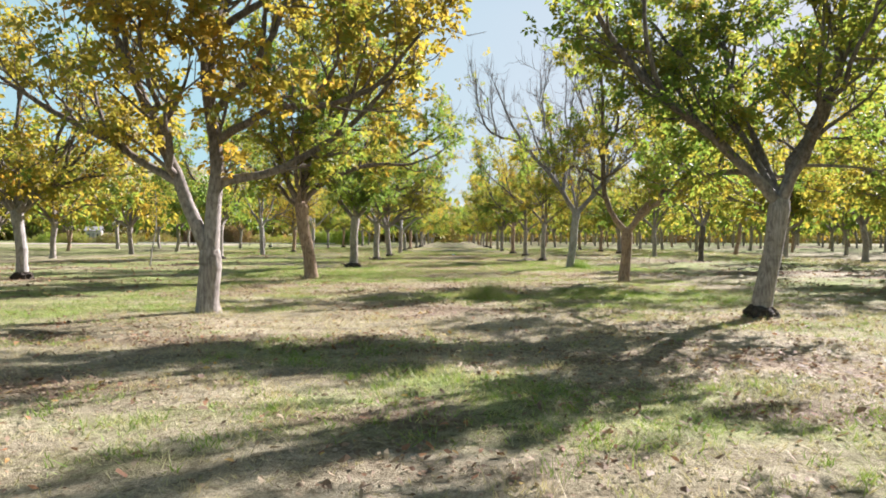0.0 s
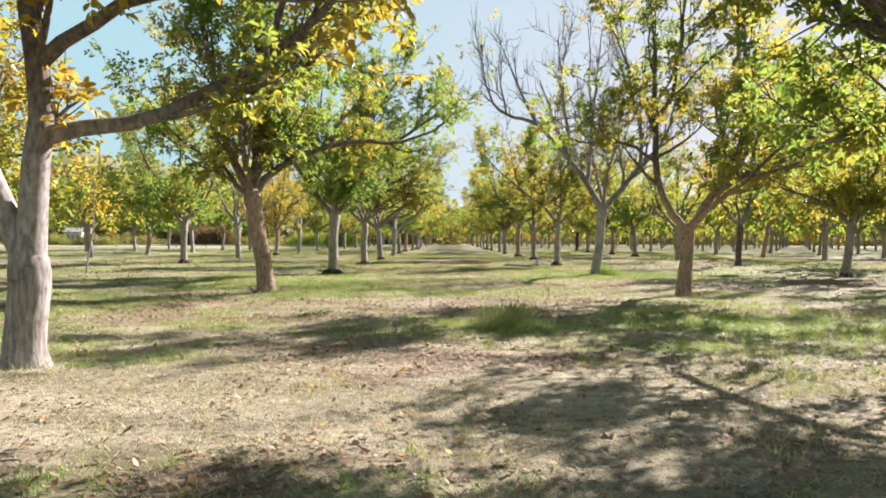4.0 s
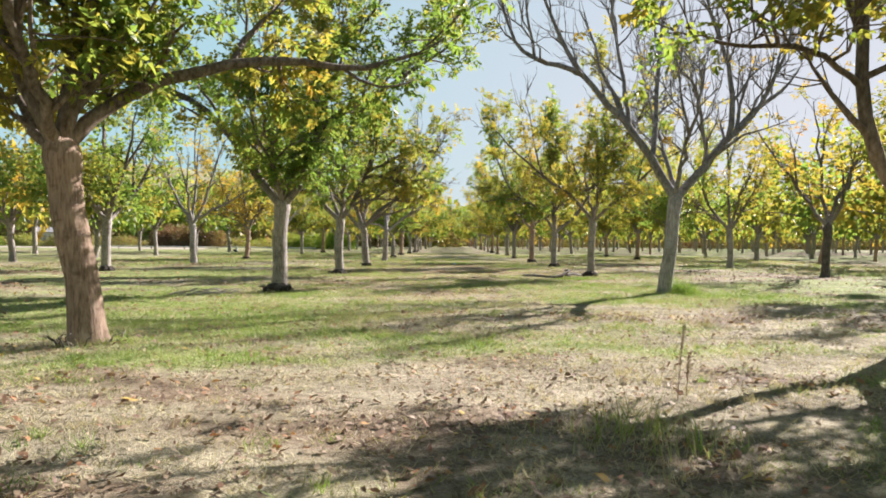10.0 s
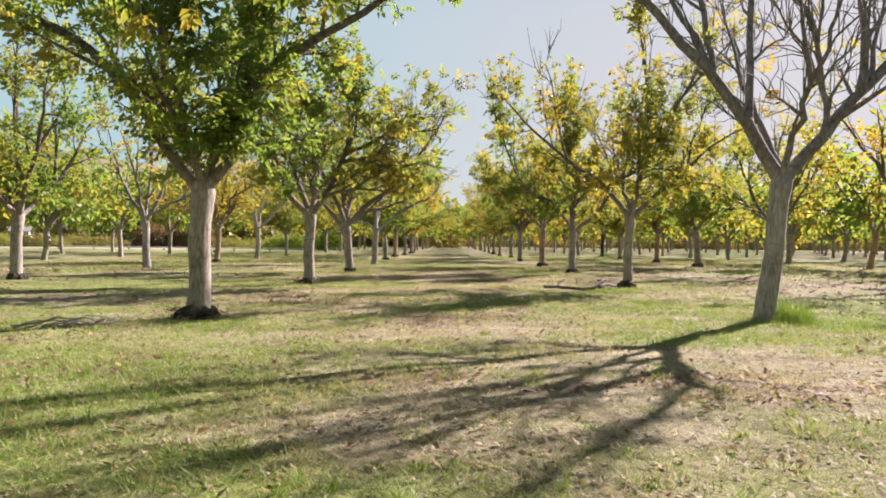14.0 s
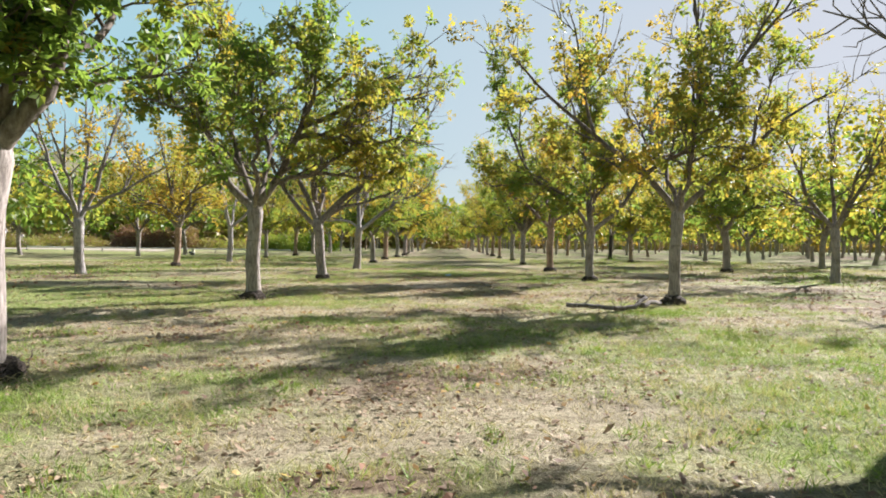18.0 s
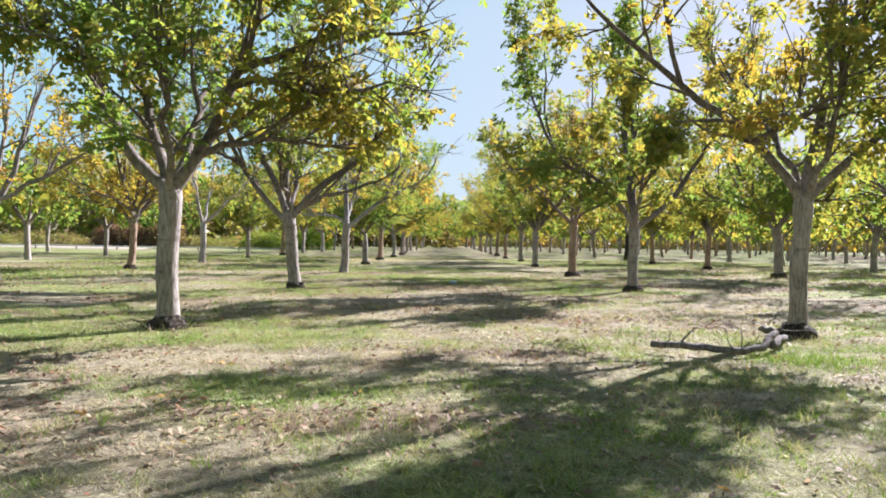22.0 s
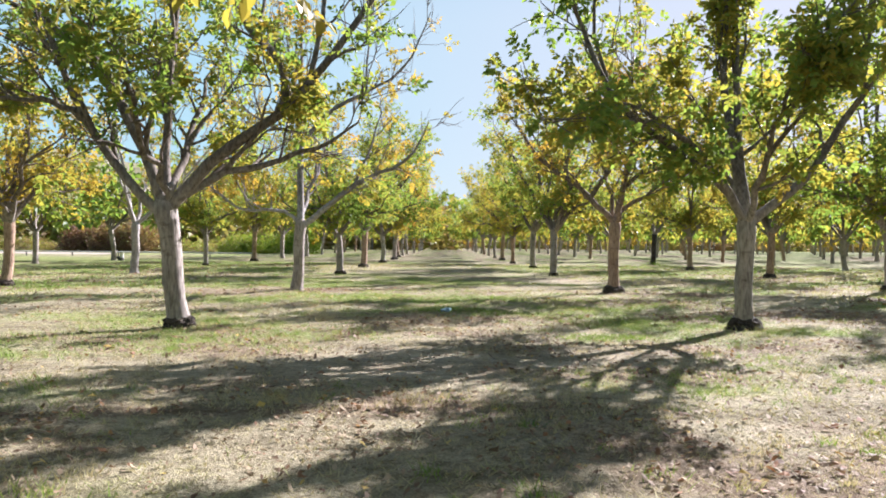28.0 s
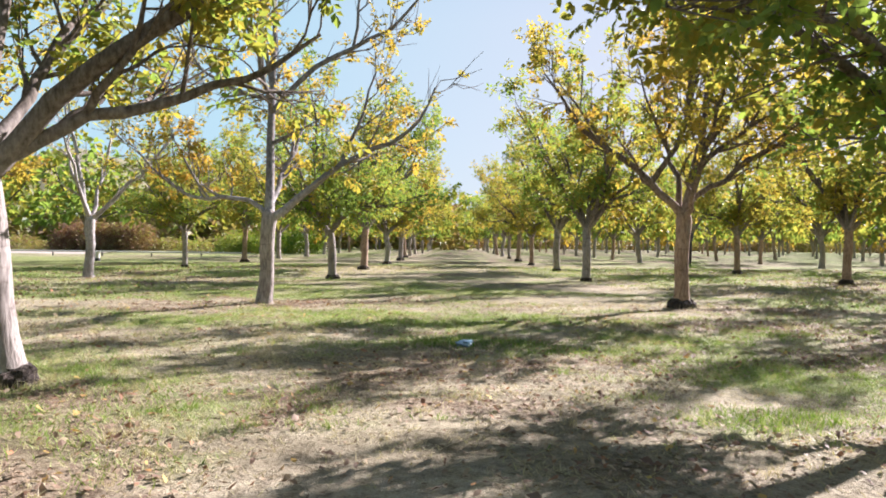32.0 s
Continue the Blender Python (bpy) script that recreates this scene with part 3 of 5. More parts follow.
def drift_shade(x, y):
    """Where brown leaf litter has gathered: streaks across the lane, and more of it under the rows, where the brown
    also stands in for shade.
    """
    n = 0.6 * patches(x * 0.55, y * 1.5, 1.7, 41) + 0.4 * patches(x, y * 1.4, 0.55, 42)
    rows = np.exp(-((np.abs(x - 0.8) - 5.6) / 2.2) ** 2)
    # side terms: litter, plus shade under the rows put into the brown
    return np.clip((n - 0.55 + 0.03 * rows + 0.085 * np.clip((x - 7) / 3, 0, 1) + 0.05 * np.clip((-6 - x) / 3, 0, 1)) * 4.2 - 0.5 * spots(x, y, LUSH) + spots(x, y, DRIFT), 0, 1)


def line(lo, hi, step, far):
    mid = np.arange(lo, hi + step / 2, step)
    return np.concatenate([lo - far[::-1], mid, hi + far])


reach = np.array([1.0, 2.0, 4.0, 7.0, 11.0, 16.0, 25.0, 40.0, 60.0, 100.0, 160.0, 400.0, 1000.0, 2400.0])
gx, gy = line(-18.0, 20.0, 0.32, reach), line(-4.0, 90.0, 0.32, reach)
X, Y = np.meshgrid(gx, gy)
gv = np.stack([X, Y, ground_z(X, Y)], -1).reshape(-1, 3)
ny, nx = X.shape
ii = (np.arange(ny - 1)[:, None] * nx + np.arange(nx - 1)[None, :]).ravel()
gm_ = mesh_of("ground", gv, np.stack([ii, ii + 1, ii + nx + 1, ii + nx], -1), FLOOR, smooth=True)
for key, share in (("green", green_share), ("bare", bare_share), ("drift", drift_shade)):
    gm_.attributes.new(key, "FLOAT", "POINT").data.foreach_set("value", share(X, Y).ravel().astype(np.float32))
ground = tagged(new("ground", gm_), "dry straw-coloured orchard floor with green grass patches", "ground", kind="structure")

# ---- the trees beside the walk ----
# limbs: azimuth (0 east, 90 north), start height on the trunk or (limb, share of its length), elevations from start to end, length, share of the trunk's thickness
ROW_TREES = [
    dict(at=(-4.10, 11.60), fork=1.02, r=0.21, lean=(0.03, 0.0), seed=11, fine=1, hue=0.57, dens=0.80,
         limbs=[(0, 1.02, (84, 87, 97, 98, 90, 90, 90), 6.1, 0.84), (180, 1.02, (68, 69, 67, 66, 66, 78, 78), 6.2, 0.72), (185, (1, 0.22), (33, 31, 31, 24, 39, 42), 4.4, 0.40),
                (20, (0, 0.21), (11, 24, 38, 44, 52, 53), 4.9, 0.48), (-15, (0, 0.32), (31, 24, -2, 6, 27, 47, 47), 4.7, 0.40), (10, (0, 0.63), (36, 37, 34, 41, 41), 4.0, 0.40),
                (270, 2.4, (44, 52), 3.1, 0.38), (80, 2.2, (44, 54), 3.9, 0.40), (330, 3.4, (45, 44), 3.8, 0.36)],
         label="walnut tree with a twin grey trunk and yellowing leaves"),
    dict(at=(5.58, 11.30), fork=1.95, r=0.185, lean=(0.32, 0.0), seed=23, hue=0.36, dens=1.35, collar=1.3,
         limbs=[(180, 1.92, (48, 43, 34, 44, 53, 63, 63), 6.4, 0.60), (5, 1.92, (71, 60, 62, 86, 112, 97, 97), 5.2, 0.66), (150, 2.2, (46, 44), 4.4, 0.44),
                (94, 1.95, (38, 8, 0, 6, 22), 5.0, 0.44), (42, 2.0, (42, 42), 4.4, 0.42), (275, 2.1, (50, 56), 3.8, 0.40), (98, 2.1, (58, 50, 44), 6.2, 0.42), (124, 2.15, (60, 54, 46), 6.0, 0.40)],
         label="green walnut tree with a leaning grey trunk"),
    dict(at=(-4.10, 20.90), fork=2.30, r=0.22, lean=(-0.34, 0.0), seed=31, low=1, spread=0.72, hue=0.38, dens=1.5, bark=BARK_RED, branch=BRANCH_RED, trunk_label="reddish brown bark",
         limbs=[(180, 2.3, (60, 65, 76, 84, 79, 79, 79), 5.2, 0.52), (10, 2.3, (82, 78, 72, 42, 48, 63, 63), 5.6, 0.55), (33, 2.29, (49, 26, 17, -1, 13, 30), 6.0, 0.50),
                (95, 2.3, (72, 78), 5.4, 0.50), (265, 2.3, (50, 56), 3.2, 0.40), (150, 2.2, (30, 36), 3.7, 0.36), (38, 2.3, (68, 60, 46), 5.6, 0.42)],
         label="dense green walnut tree leaning on a reddish trunk"),
    dict(at=(5.63, 20.90), fork=1.52, r=0.18, lean=(0.08, 0.0), seed=43, hue=0.46, dens=0.80, bark=BARK_RED, branch=BRANCH_RED, trunk_label="reddish brown bark", bald=0.7,
         limbs=[(180, 1.5, (50, 72, 94, 84, 88, 86, 85), 5.8, 0.60), (5, 1.5, (60, 46, 24, 18, 30, 33), 4.2, 0.66), (0, (0, 0.47), (58, 80, 81, 86, 86), 3.2, 0.34),
                (10, (1, 0.32), (61, 73, 92, 96, 96, 93, 93), 4.7, 0.48), (-20, (1, 0.39), (71, 46, 42, 28), 2.6, 0.34), (190, (0, 0.31), (35, 10, -7, 16), 2.4, 0.22),
                (85, 1.8, (45, 50), 4.0, 0.38), (294, 1.5, (36, 24, 10, 6), 4.3, 0.42)],
         label="walnut tree with a reddish forked trunk and thinning leaves"),
    dict(at=(-4.05, 29.85), fork=2.15, r=0.205, lean=(0.08, 0.0), seed=57, low=1, hue=0.32, dens=1.6, collar=1.5,
         limbs=[(180, 2.09, (50, 58, 50, 40, 19, 20, 20), 6.2, 0.62), (116, (0, 0.16), (68, 70, 70, 69, 69), 5.7, 0.52), (0, 2.1, (44, 75, 85, 87, 87, 87, 87), 4.6, 0.58),
                (0, (2, 0.43), (40, 28, 27, 32, 35, 34, 34), 4.5, 0.48), (85, 2.15, (42, 45), 4.0, 0.40), (262, 2.2, (45, 52), 3.0, 0.36), (12, 2.15, (72, 66, 58), 6.0, 0.42)],
         label="green walnut tree with a pale trunk on a swollen dark rootstock"),
    dict(at=(5.55, 30.20), fork=2.40, r=0.185, lean=(0.26, 0.0), seed=61, hue=0.54, dens=0.02, bark=BARK_DEAD, branch=DEADWOOD, twig=1.0, spread=0.75, kink=1.7, extra=1.6,
         limbs=[(180, 2.4, (59, 55, 46, 50, 58, 69, 69), 7.0, 0.72), (185, (0, 0.56), (21, 14, 27, 59, 75, 78, 78), 3.8, 0.42), (67, (0, 0.16), (70, 73, 70, 68, 67, 69, 69), 6.8, 0.42),
                (101, (0, 0.3), (76, 70, 72, 73, 73), 5.1, 0.36), (0, 2.4, (48, 50, 50, 46, 34, 51), 4.5, 0.72), (15, (4, 0.45), (84, 94, 117, 110, 110), 4.4, 0.46),
                (190, (4, 0.27), (81, 81, 76, 28), 2.8, 0.34), (-15, (4, 0.5), (42, 69, 63, 78, 78), 3.5, 0.36), (85, 2.4, (50, 62), 4.0, 0.40),
                (275, 2.5, (55, 62), 3.4, 0.36)],
         label="bare leafless dead walnut tree with pale grey bark"),
    dict(at=(-4.00, 39.00), fork=2.05, r=0.18, lean=(0.02, 0.0), seed=71, fine=1, spread=0.56, hue=0.38, dens=0.58, collar=1.25,
         limbs=[(180, 2.04, (37, 60, 69, 73, 85, 86, 86), 4.3, 0.62), (180, (0, 0.52), (43, 24, 13, 19), 1.5, 0.30), (135, 2.04, (58, 58, 65, 68, 70, 72, 72), 5.1, 0.56),
                (0, 2.04, (52, 63, 64, 75, 80, 84, 84), 4.3, 0.64), (-10, (3, 0.43), (16, -15, -12, -7, -2, 21), 2.5, 0.38), (25, (3, 0.49), (27, 27, 6, 16), 3.3, 0.38), (8, (3, 0.17), (19, 9, 5, -4, -8, 0), 2.4, 0.34),
                (85, 2.1, (48, 52), 4.2, 0.42), (280, 2.1, (52, 58), 2.8, 0.36)],
         label="green walnut tree spreading in three limbs from a grey trunk"),
    dict(at=(5.55, 39.25), fork=2.05, r=0.15, lean=(0.06, 0.0), seed=83, hue=0.50, dens=0.68, collar=1.5, bald=0.6,
         limbs=[(180, 2.05, (52, 46, 27, 46, 39, 47, 47), 5.3, 0.56), (30, 2.05, (75, 75, 81, 78, 98, 103, 103), 5.8, 0.64), (0, (1, 0.43), (51, 51, 48, 49, 49), 4.1, 0.42),
                (0, 2.05, (46, 35, 41, 50, 31, 27), 4.5, 0.52), (-20, (0, 0.22), (34, 21, 28, 15), 1.8, 0.36), (90, 2.1, (45, 50), 4.2, 0.40),
                (272, 2.2, (52, 58), 3.4, 0.36)],
         label="thin-leaved walnut tree turning yellow beside a fallen bough"),
    dict(at=(-4.05, 48.20), fork=2.00, r=0.195, lean=(-0.19, -0.18), bow=0.02, seed=97, hue=0.35, dens=0.55, collar=0.9, bald=0.35,
         limbs=[(180, 1.82, (40, 51, 59, 69, 65, 69, 69), 5.3, 0.50), (170, 1.92, (70, 64, 55, 37, 26, 31, 31), 6.7, 0.58), (105, 1.97, (69, 70, 70, 72, 71, 71, 71), 6.2, 0.46),
                (0, 1.92, (48, 42, 31, 52, 53, 58, 58), 6.4, 0.64), (-30, (3, 0.39), (75, 106, 149, 135, 110, 96, 96), 3.7, 0.40), (10, 1.97, (39, 28, 7, 25, 17, 40), 3.6, 0.46),
                (185, (0, 0.42), (23, 6, 0, 18), 2.1, 0.30), (85, 2.0, (48, 52), 4.2, 0.40), (270, 2.1, (46, 54), 3.2, 0.36)],
         label="walnut tree with a curved grey trunk and thinning leaves"),
    dict(at=(5.55, 48.50), fork=1.80, r=0.165, lean=(0.02, 0.0), seed=103, fine=1, hue=0.38, dens=1.0, collar=1.35,
         limbs=[(180, 1.8, (59, 32, 31, 61, 69, 72, 72), 6.6, 0.50), (198, 1.80, (56, 48, 34, 8, 2, 0), 4.2, 0.46), (97, 1.8, (73, 72, 74, 77, 77, 76, 76), 5.7, 0.56),
                (82, 1.8, (72, 72, 74, 74, 74), 6.0, 0.58), (0, 1.8, (38, 46, 57, 55, 64, 76, 76), 5.9, 0.58), (80, 1.9, (42, 46), 4.2, 0.42),
                (270, 1.9, (46, 52), 3.4, 0.40)],
         label="dense green walnut tree with a short straight trunk"),
    dict(at=(-3.95, 57.00), fork=1.95, r=0.185, lean=(0.10, 0.0), seed=113, hue=0.62, dens=0.40, bald=0.6, branch=DEADWOOD,
         limbs=[(103, 1.93, (73, 72, 73, 73, 73, 73, 73), 7.7, 0.68), (0, 1.87, (34, 47, 32, 17, 37, 69), 4.9, 0.56), (180, 1.95, (43, -6, -5, 31, 42, 44), 3.6, 0.32),
                (10, (0, 0.33), (54, 43, 24, 29, 42, 69, 69), 6.1, 0.42), (185, (0, 0.38), (12, 21, 32, 62), 2.4, 0.34), (85, 2.2, (45, 50), 4.0, 0.38),
                (270, 2.4, (45, 50), 3.7, 0.34)],
         label="thin walnut tree with half-bare branches and yellow leaves"),
    dict(at=(5.45, 57.35), fork=2.05, r=0.185, lean=(0.03, 0.0), seed=127, hue=0.57, dens=0.62, bark=BARK_RED, branch=BRANCH_RED, collar=1.4,
         limbs=[(180, 2.05, (45, 43, 34, 34, 60, 55), 4.6, 0.58), (10, 2.05, (77, 78, 78, 82, 86, 89, 89), 6.2, 0.62), (0, (1, 0.18), (43, 37, 31, 43), 2.8, 0.42),
                (160, (0, 0.23), (125, 103, 93, 75), 3.8, 0.40), (0, 2.3, (35, 30), 4.2, 0.40), (90, 2.1, (60, 62), 4.4, 0.44),
                (270, 2.1, (45, 48), 3.9, 0.40)],
         label="yellowing walnut tree with a pale brown trunk"),
]
SIDE_TREES = [
    dict(at=(-13.3, 49.3), fork=2.0, r=0.19, lean=(-0.1, 0.0), seed=141, hue=0.60, dens=0.22, bald=0.5, branch=DEADWOOD, bark=BARK_DEAD,
         limbs=[(170, 2.0, (58, 60), 5.2, 0.55), (20, 2.0, (62, 66), 5.4, 0.55), (90, 2.0, (70, 78), 5.6, 0.5), (270, 2.0, (52, 56), 4.6, 0.45), (350, 2.4, (30, 30), 4.0, 0.4)],
         label="nearly bare walnut tree with pale limbs"),
    dict(at=(-13.2, 67.0), fork=2.1, r=0.19, lean=(0.05, 0.0), seed=143, hue=0.58, dens=0.18, bald=0.4, branch=BARK_DEAD, bark=BARK_DEAD,
         limbs=[(165, 2.1, (74, 78), 5.4, 0.6), (10, 2.1, (48, 52), 5.0, 0.55), (95, 2.2, (60, 66), 4.8, 0.45), (265, 2.2, (55, 60), 4.4, 0.45)],
         label="pale half-bare walnut tree forking low"),
    dict(at=(14.9, 40.1), fork=2.0, r=0.17, lean=(0.1, 0.0), seed=147, hue=0.66, dens=0.30, bark=BARK_DARK, trunk_label="dark bark", bald=0.5,
         limbs=[(175, 2.0, (56, 58), 4.8, 0.55), (15, 2.0, (60, 62), 5.0, 0.55), (90, 2.0, (72, 78), 5.4, 0.5), (268, 2.0, (50, 56), 4.4, 0.45)],
         label="thin dark-trunked walnut tree with orange-brown leaves"),
    dict(at=(14.9, 49.3), fork=2.0, r=0.175, lean=(-0.05, 0.0), seed=149, hue=0.48, dens=0.52, bald=0.4,
         limbs=[(185, 2.0, (52, 56), 4.8, 0.55), (5, 2.0, (58, 60), 5.0, 0.55), (80, 2.0, (74, 78), 5.2, 0.5), (270, 2.0, (48, 52), 4.4, 0.45), (140, 2.2, (35, 35), 4.0, 0.4)],
         label="yellow walnut tree thinning at the top"),
    dict(at=(15.2, 86.0), fork=2.1, r=0.2, lean=(0.12, 0.0), seed=151, hue=0.5, dens=0.6, bark=BARK_BLACK, trunk_label="blackened bark", branch=BRANCH,
         limbs=[(170, 2.1, (62, 60), 4.8, 0.6), (10, 2.1, (55, 58), 4.8, 0.55), (85, 2.1, (70, 76), 5.2, 0.5), (262, 2.1, (50, 54), 4.2, 0.45)],
         label="walnut tree with a blackened trunk"),
]
for spec in ROW_TREES + SIDE_TREES:
    tree = walnut_tree(spec, "near" if spec in ROW_TREES else "mid", spec["label"], "walnut orchard rows")
    tree.location = (*spec["at"], 0.0)


# ---- the other rows of the orchard ----
def common_tree(seed, lod, hue, dens, label):
    g = random.Random(seed)
    a = g.uniform(0, 360)
    n = g.choice([4, 5, 5])
    limbs = [(a + 360 * i / n + g.uniform(-22, 22), 1.9, (g.uniform(44, 60), g.uniform(40, 62), g.uniform(28, 66)), g.uniform(4.4, 5.6), 0.55) for i in range(n)]
    limbs += [(a + g.uniform(0, 360), 2.0, (80, 85), g.uniform(5.2, 6.2), 0.55), (a + 40, 2.5, (28, 2, 14), 3.8, 0.36), (a + 215, 2.5, (26, 8, 16), 3.8, 0.36), (a + 130, 2.3, (32, 6, 4), 3.4, 0.34)]
    spec = dict(fork=1.95, r=g.uniform(0.17, 0.2), lean=(g.uniform(-0.3, 0.3), g.uniform(-0.2, 0.2)), bow=g.uniform(-0.1, 0.1), low=int(lod == "mid"), seed=seed, hue=hue, dens=dens, limbs=limbs, collar=g.choice([0.6, 0.9, 1.2]), bark=g.choice([BARK, BARK, BARK_RED, BARK_DEAD]))
    return walnut_tree(spec, lod, label, "walnut orchard rows")


KINDS = [(0.40, 1.25, "green walnut tree in a planted orchard row"), (0.47, 1.2, "green and yellow walnut tree in an orchard row"),
         (0.54, 1.05, "yellowing walnut tree in an orchard row"), (0.36, 1.4, "dense green walnut tree in an orchard row"), (0.60, 0.75, "thin walnut tree losing its yellow leaves")]
spots_mid, spots_far = [], []
pick = random.Random(5)
own = [s["at"] for s in ROW_TREES + SIDE_TREES] + [(-13.3, 30.4)]
for row in range(-5, 11):
    x0 = -4.0 + 9.45 * row
    last = {-1: 205, -2: 95, -3: 88, -4: 80, -5: 75}.get(row, 205)
    for j in range(-2, 36):
        y = 11.6 + 9.25 * j if row < 1 else 11.6 + 9.4 * j
        x = x0 + pick.uniform(-0.25, 0.25) + (0.3 if row == -1 else 0.0)
        y += pick.uniform(-0.35, 0.35)
        if y > last or (row == 0 and y < 6) or any(math.hypot(x - a, y - b) < 4 for a, b in own):
            continue
        if x > 0.72 * (y + 2) + 26 or -x > 0.72 * (y + 2) + 16:
            continue
        near = (abs(x - 0.8) < 16 and y < 92) or (abs(x) < 8 and y < 112)
        (spots_mid if near else spots_far).append((x, y))


def plant(spots, lod, seeds):
    stock = []
    for i, s in enumerate(seeds):
        hue, dens, label = KINDS[i % len(KINDS)]
        stock.append(common_tree(s, lod, hue - (0.07 if lod == "far" else 0.02), dens * (1.35 if lod == "far" else 1.0), label))
    places = []
    for x, y in spots:
        k = pick.uniform(0.88, 1.1)
        places.append(pose(x, y, 0, 0, 0, pick.uniform(0, 360)) @ Matrix.Diagonal((k, k, k, 1)))
    for m in places[len(stock):]:
        copy_thing(pick.choice(stock), m)
    for ob, m in zip(stock, places):
        ob.matrix_basis = m


def plant_all():
    plant(spots_mid, "mid", (201, 202, 203, 204, 205, 206, 207))
    plant(spots_far, "far", (301, 302, 303, 304, 305))


plant_all()


# ---- grass and fallen leaves ----
def strewn(n, seed, x0, x1, y0, y1, chance):
    """n random places, kept by chance(x, y)."""
    rng = np.random.default_rng(seed)
    x, y = rng.uniform(x0, x1, n), rng.uniform(y0, y1, n)
    k = rng.random(n) < chance(x, y)
    return x[k], y[k], rng


def blades(name, x, y, rng, height, width, hue, lean=0.5):
    n = len(x)
    a = rng.uniform(0, 6.283, n)
    b = rng.uniform(0, 6.283, n)
    h = height * rng.uniform(0.5, 1.4, n)
    w = width * rng.uniform(0.7, 1.3, n)
    z = ground_z(x, y) - 0.004
    c = np.stack([x, y, z], -1)
    side = np.stack([np.cos(a), np.sin(a), 0 * a], -1) * w[:, None]
    tilt = lean * rng.uniform(0.2, 1.3, n)
    d = np.stack([np.cos(b) * tilt, np.sin(b) * tilt, np.ones(n)], -1) * h[:, None]
    V = np.stack([c - side, c + side, c + d], 1).reshape(-1, 3)
    return mesh_of(name, V, np.arange(3 * n).reshape(-1, 3), GRASS, np.clip(hue + rng.normal(0, 0.1, n), 0, 1))


lane = lambda x: np.exp(-(np.maximum(0, np.abs(x - 0.5) - 4.0) / 4.0) ** 2)
x, y, rng = strewn(1050000, 61, -11, 13, -1, 66, lambda x, y: lane(x) * np.clip(0.85 - 0.8 * bare_share(x, y), 0.08, 1) * np.clip(3.2 * patches(x, y, 0.16, 14) - 0.9, 0, 1) * np.where(y > 50, 0.4, 1))
tagged(new("dry_grass", blades("dry_grass", x, y, rng, 0.036, 0.0050, 0.82 - 0.25 * green_share(x, y), 2.4)), "short dry straw-coloured grass over the orchard floor", "grass", kind="stuff")
x, y, rng = strewn(860000, 62, -11, 13, -1, 66, lambda x, y: lane(x) * np.clip(green_share(x, y) * 1.2 - 0.15, 0, 1) * np.clip(2.4 * patches(x, y, 0.14, 27) - 0.5, 0.1, 1))
tagged(new("green_grass", blades("green_grass", x, y, rng, 0.058, 0.0052, 0.36 + 0.22 * patches(x, y, 0.7, 12) + 0.16 * (patches(x, y, 0.13, 26) - 0.5), 1.5)), "patches of short green grass and clover", "grass", kind="stuff")


def tufts(name, label, n, seed, chance, height, hue, per=26):
    """Small bunches of longer blades, each bunch its own place and tone."""
    x, y, rng = strewn(n, seed, -8, 9, 0, 58, chance)
    k = len(x)
    wide = np.repeat(rng.uniform(0.03, 0.10, k), per)
    tone = np.repeat(hue(x, y) + rng.normal(0, 0.08, k), per)
    tall = np.repeat(rng.uniform(0.5, 1.3, k), per)
    x, y = np.repeat(x, per) + rng.normal(0, 1, k * per) * wide, np.repeat(y, per) + rng.normal(0, 1, k * per) * wide
    tagged(new(name, blades(name, x, y, rng, height * tall, 0.0036, tone, 1.0)), label, "grass", kind="stuff")


tufts("straw_tufts", "dry straw-coloured grass tufts standing in the lane", 7000, 64, lambda x, y: lane(x) * np.clip(2.4 * patches(x, y, 1.1, 24) - 0.95, 0, 1) * (1 - 0.8 * bare_share(x, y)), 0.085, lambda x, y: 0.86 - 0.2 * green_share(x, y))
tufts("green_tufts", "green grass tufts standing in the lane", 9000, 65, lambda x, y: lane(x) * np.clip(green_share(x, y) * 1.3 - 0.1 + 0.5 * (patches(x, y, 0.8, 25) > 0.68), 0, 1), 0.075, lambda x, y: 0.30 + 0.2 * patches(x, y, 0.7, 12))


verge = lambda x, y: np.clip((np.abs(x - 0.5) - 7.0) / 4.0 + (y - 58) / 10, 0, 1) * np.clip(2.6 * patches(x, y, 0.35, 15) - 0.7, 0, 1)
x, y, rng = strewn(260000, 63, -20, 26, 8, 84, verge)
tagged(new("row_grass", blades("row_grass", x, y, rng, 0.085, 0.013, 0.80 - 0.45 * green_share(x, y), 1.0)), "dry and green grass under the neighbouring rows", "grass", kind="stuff")


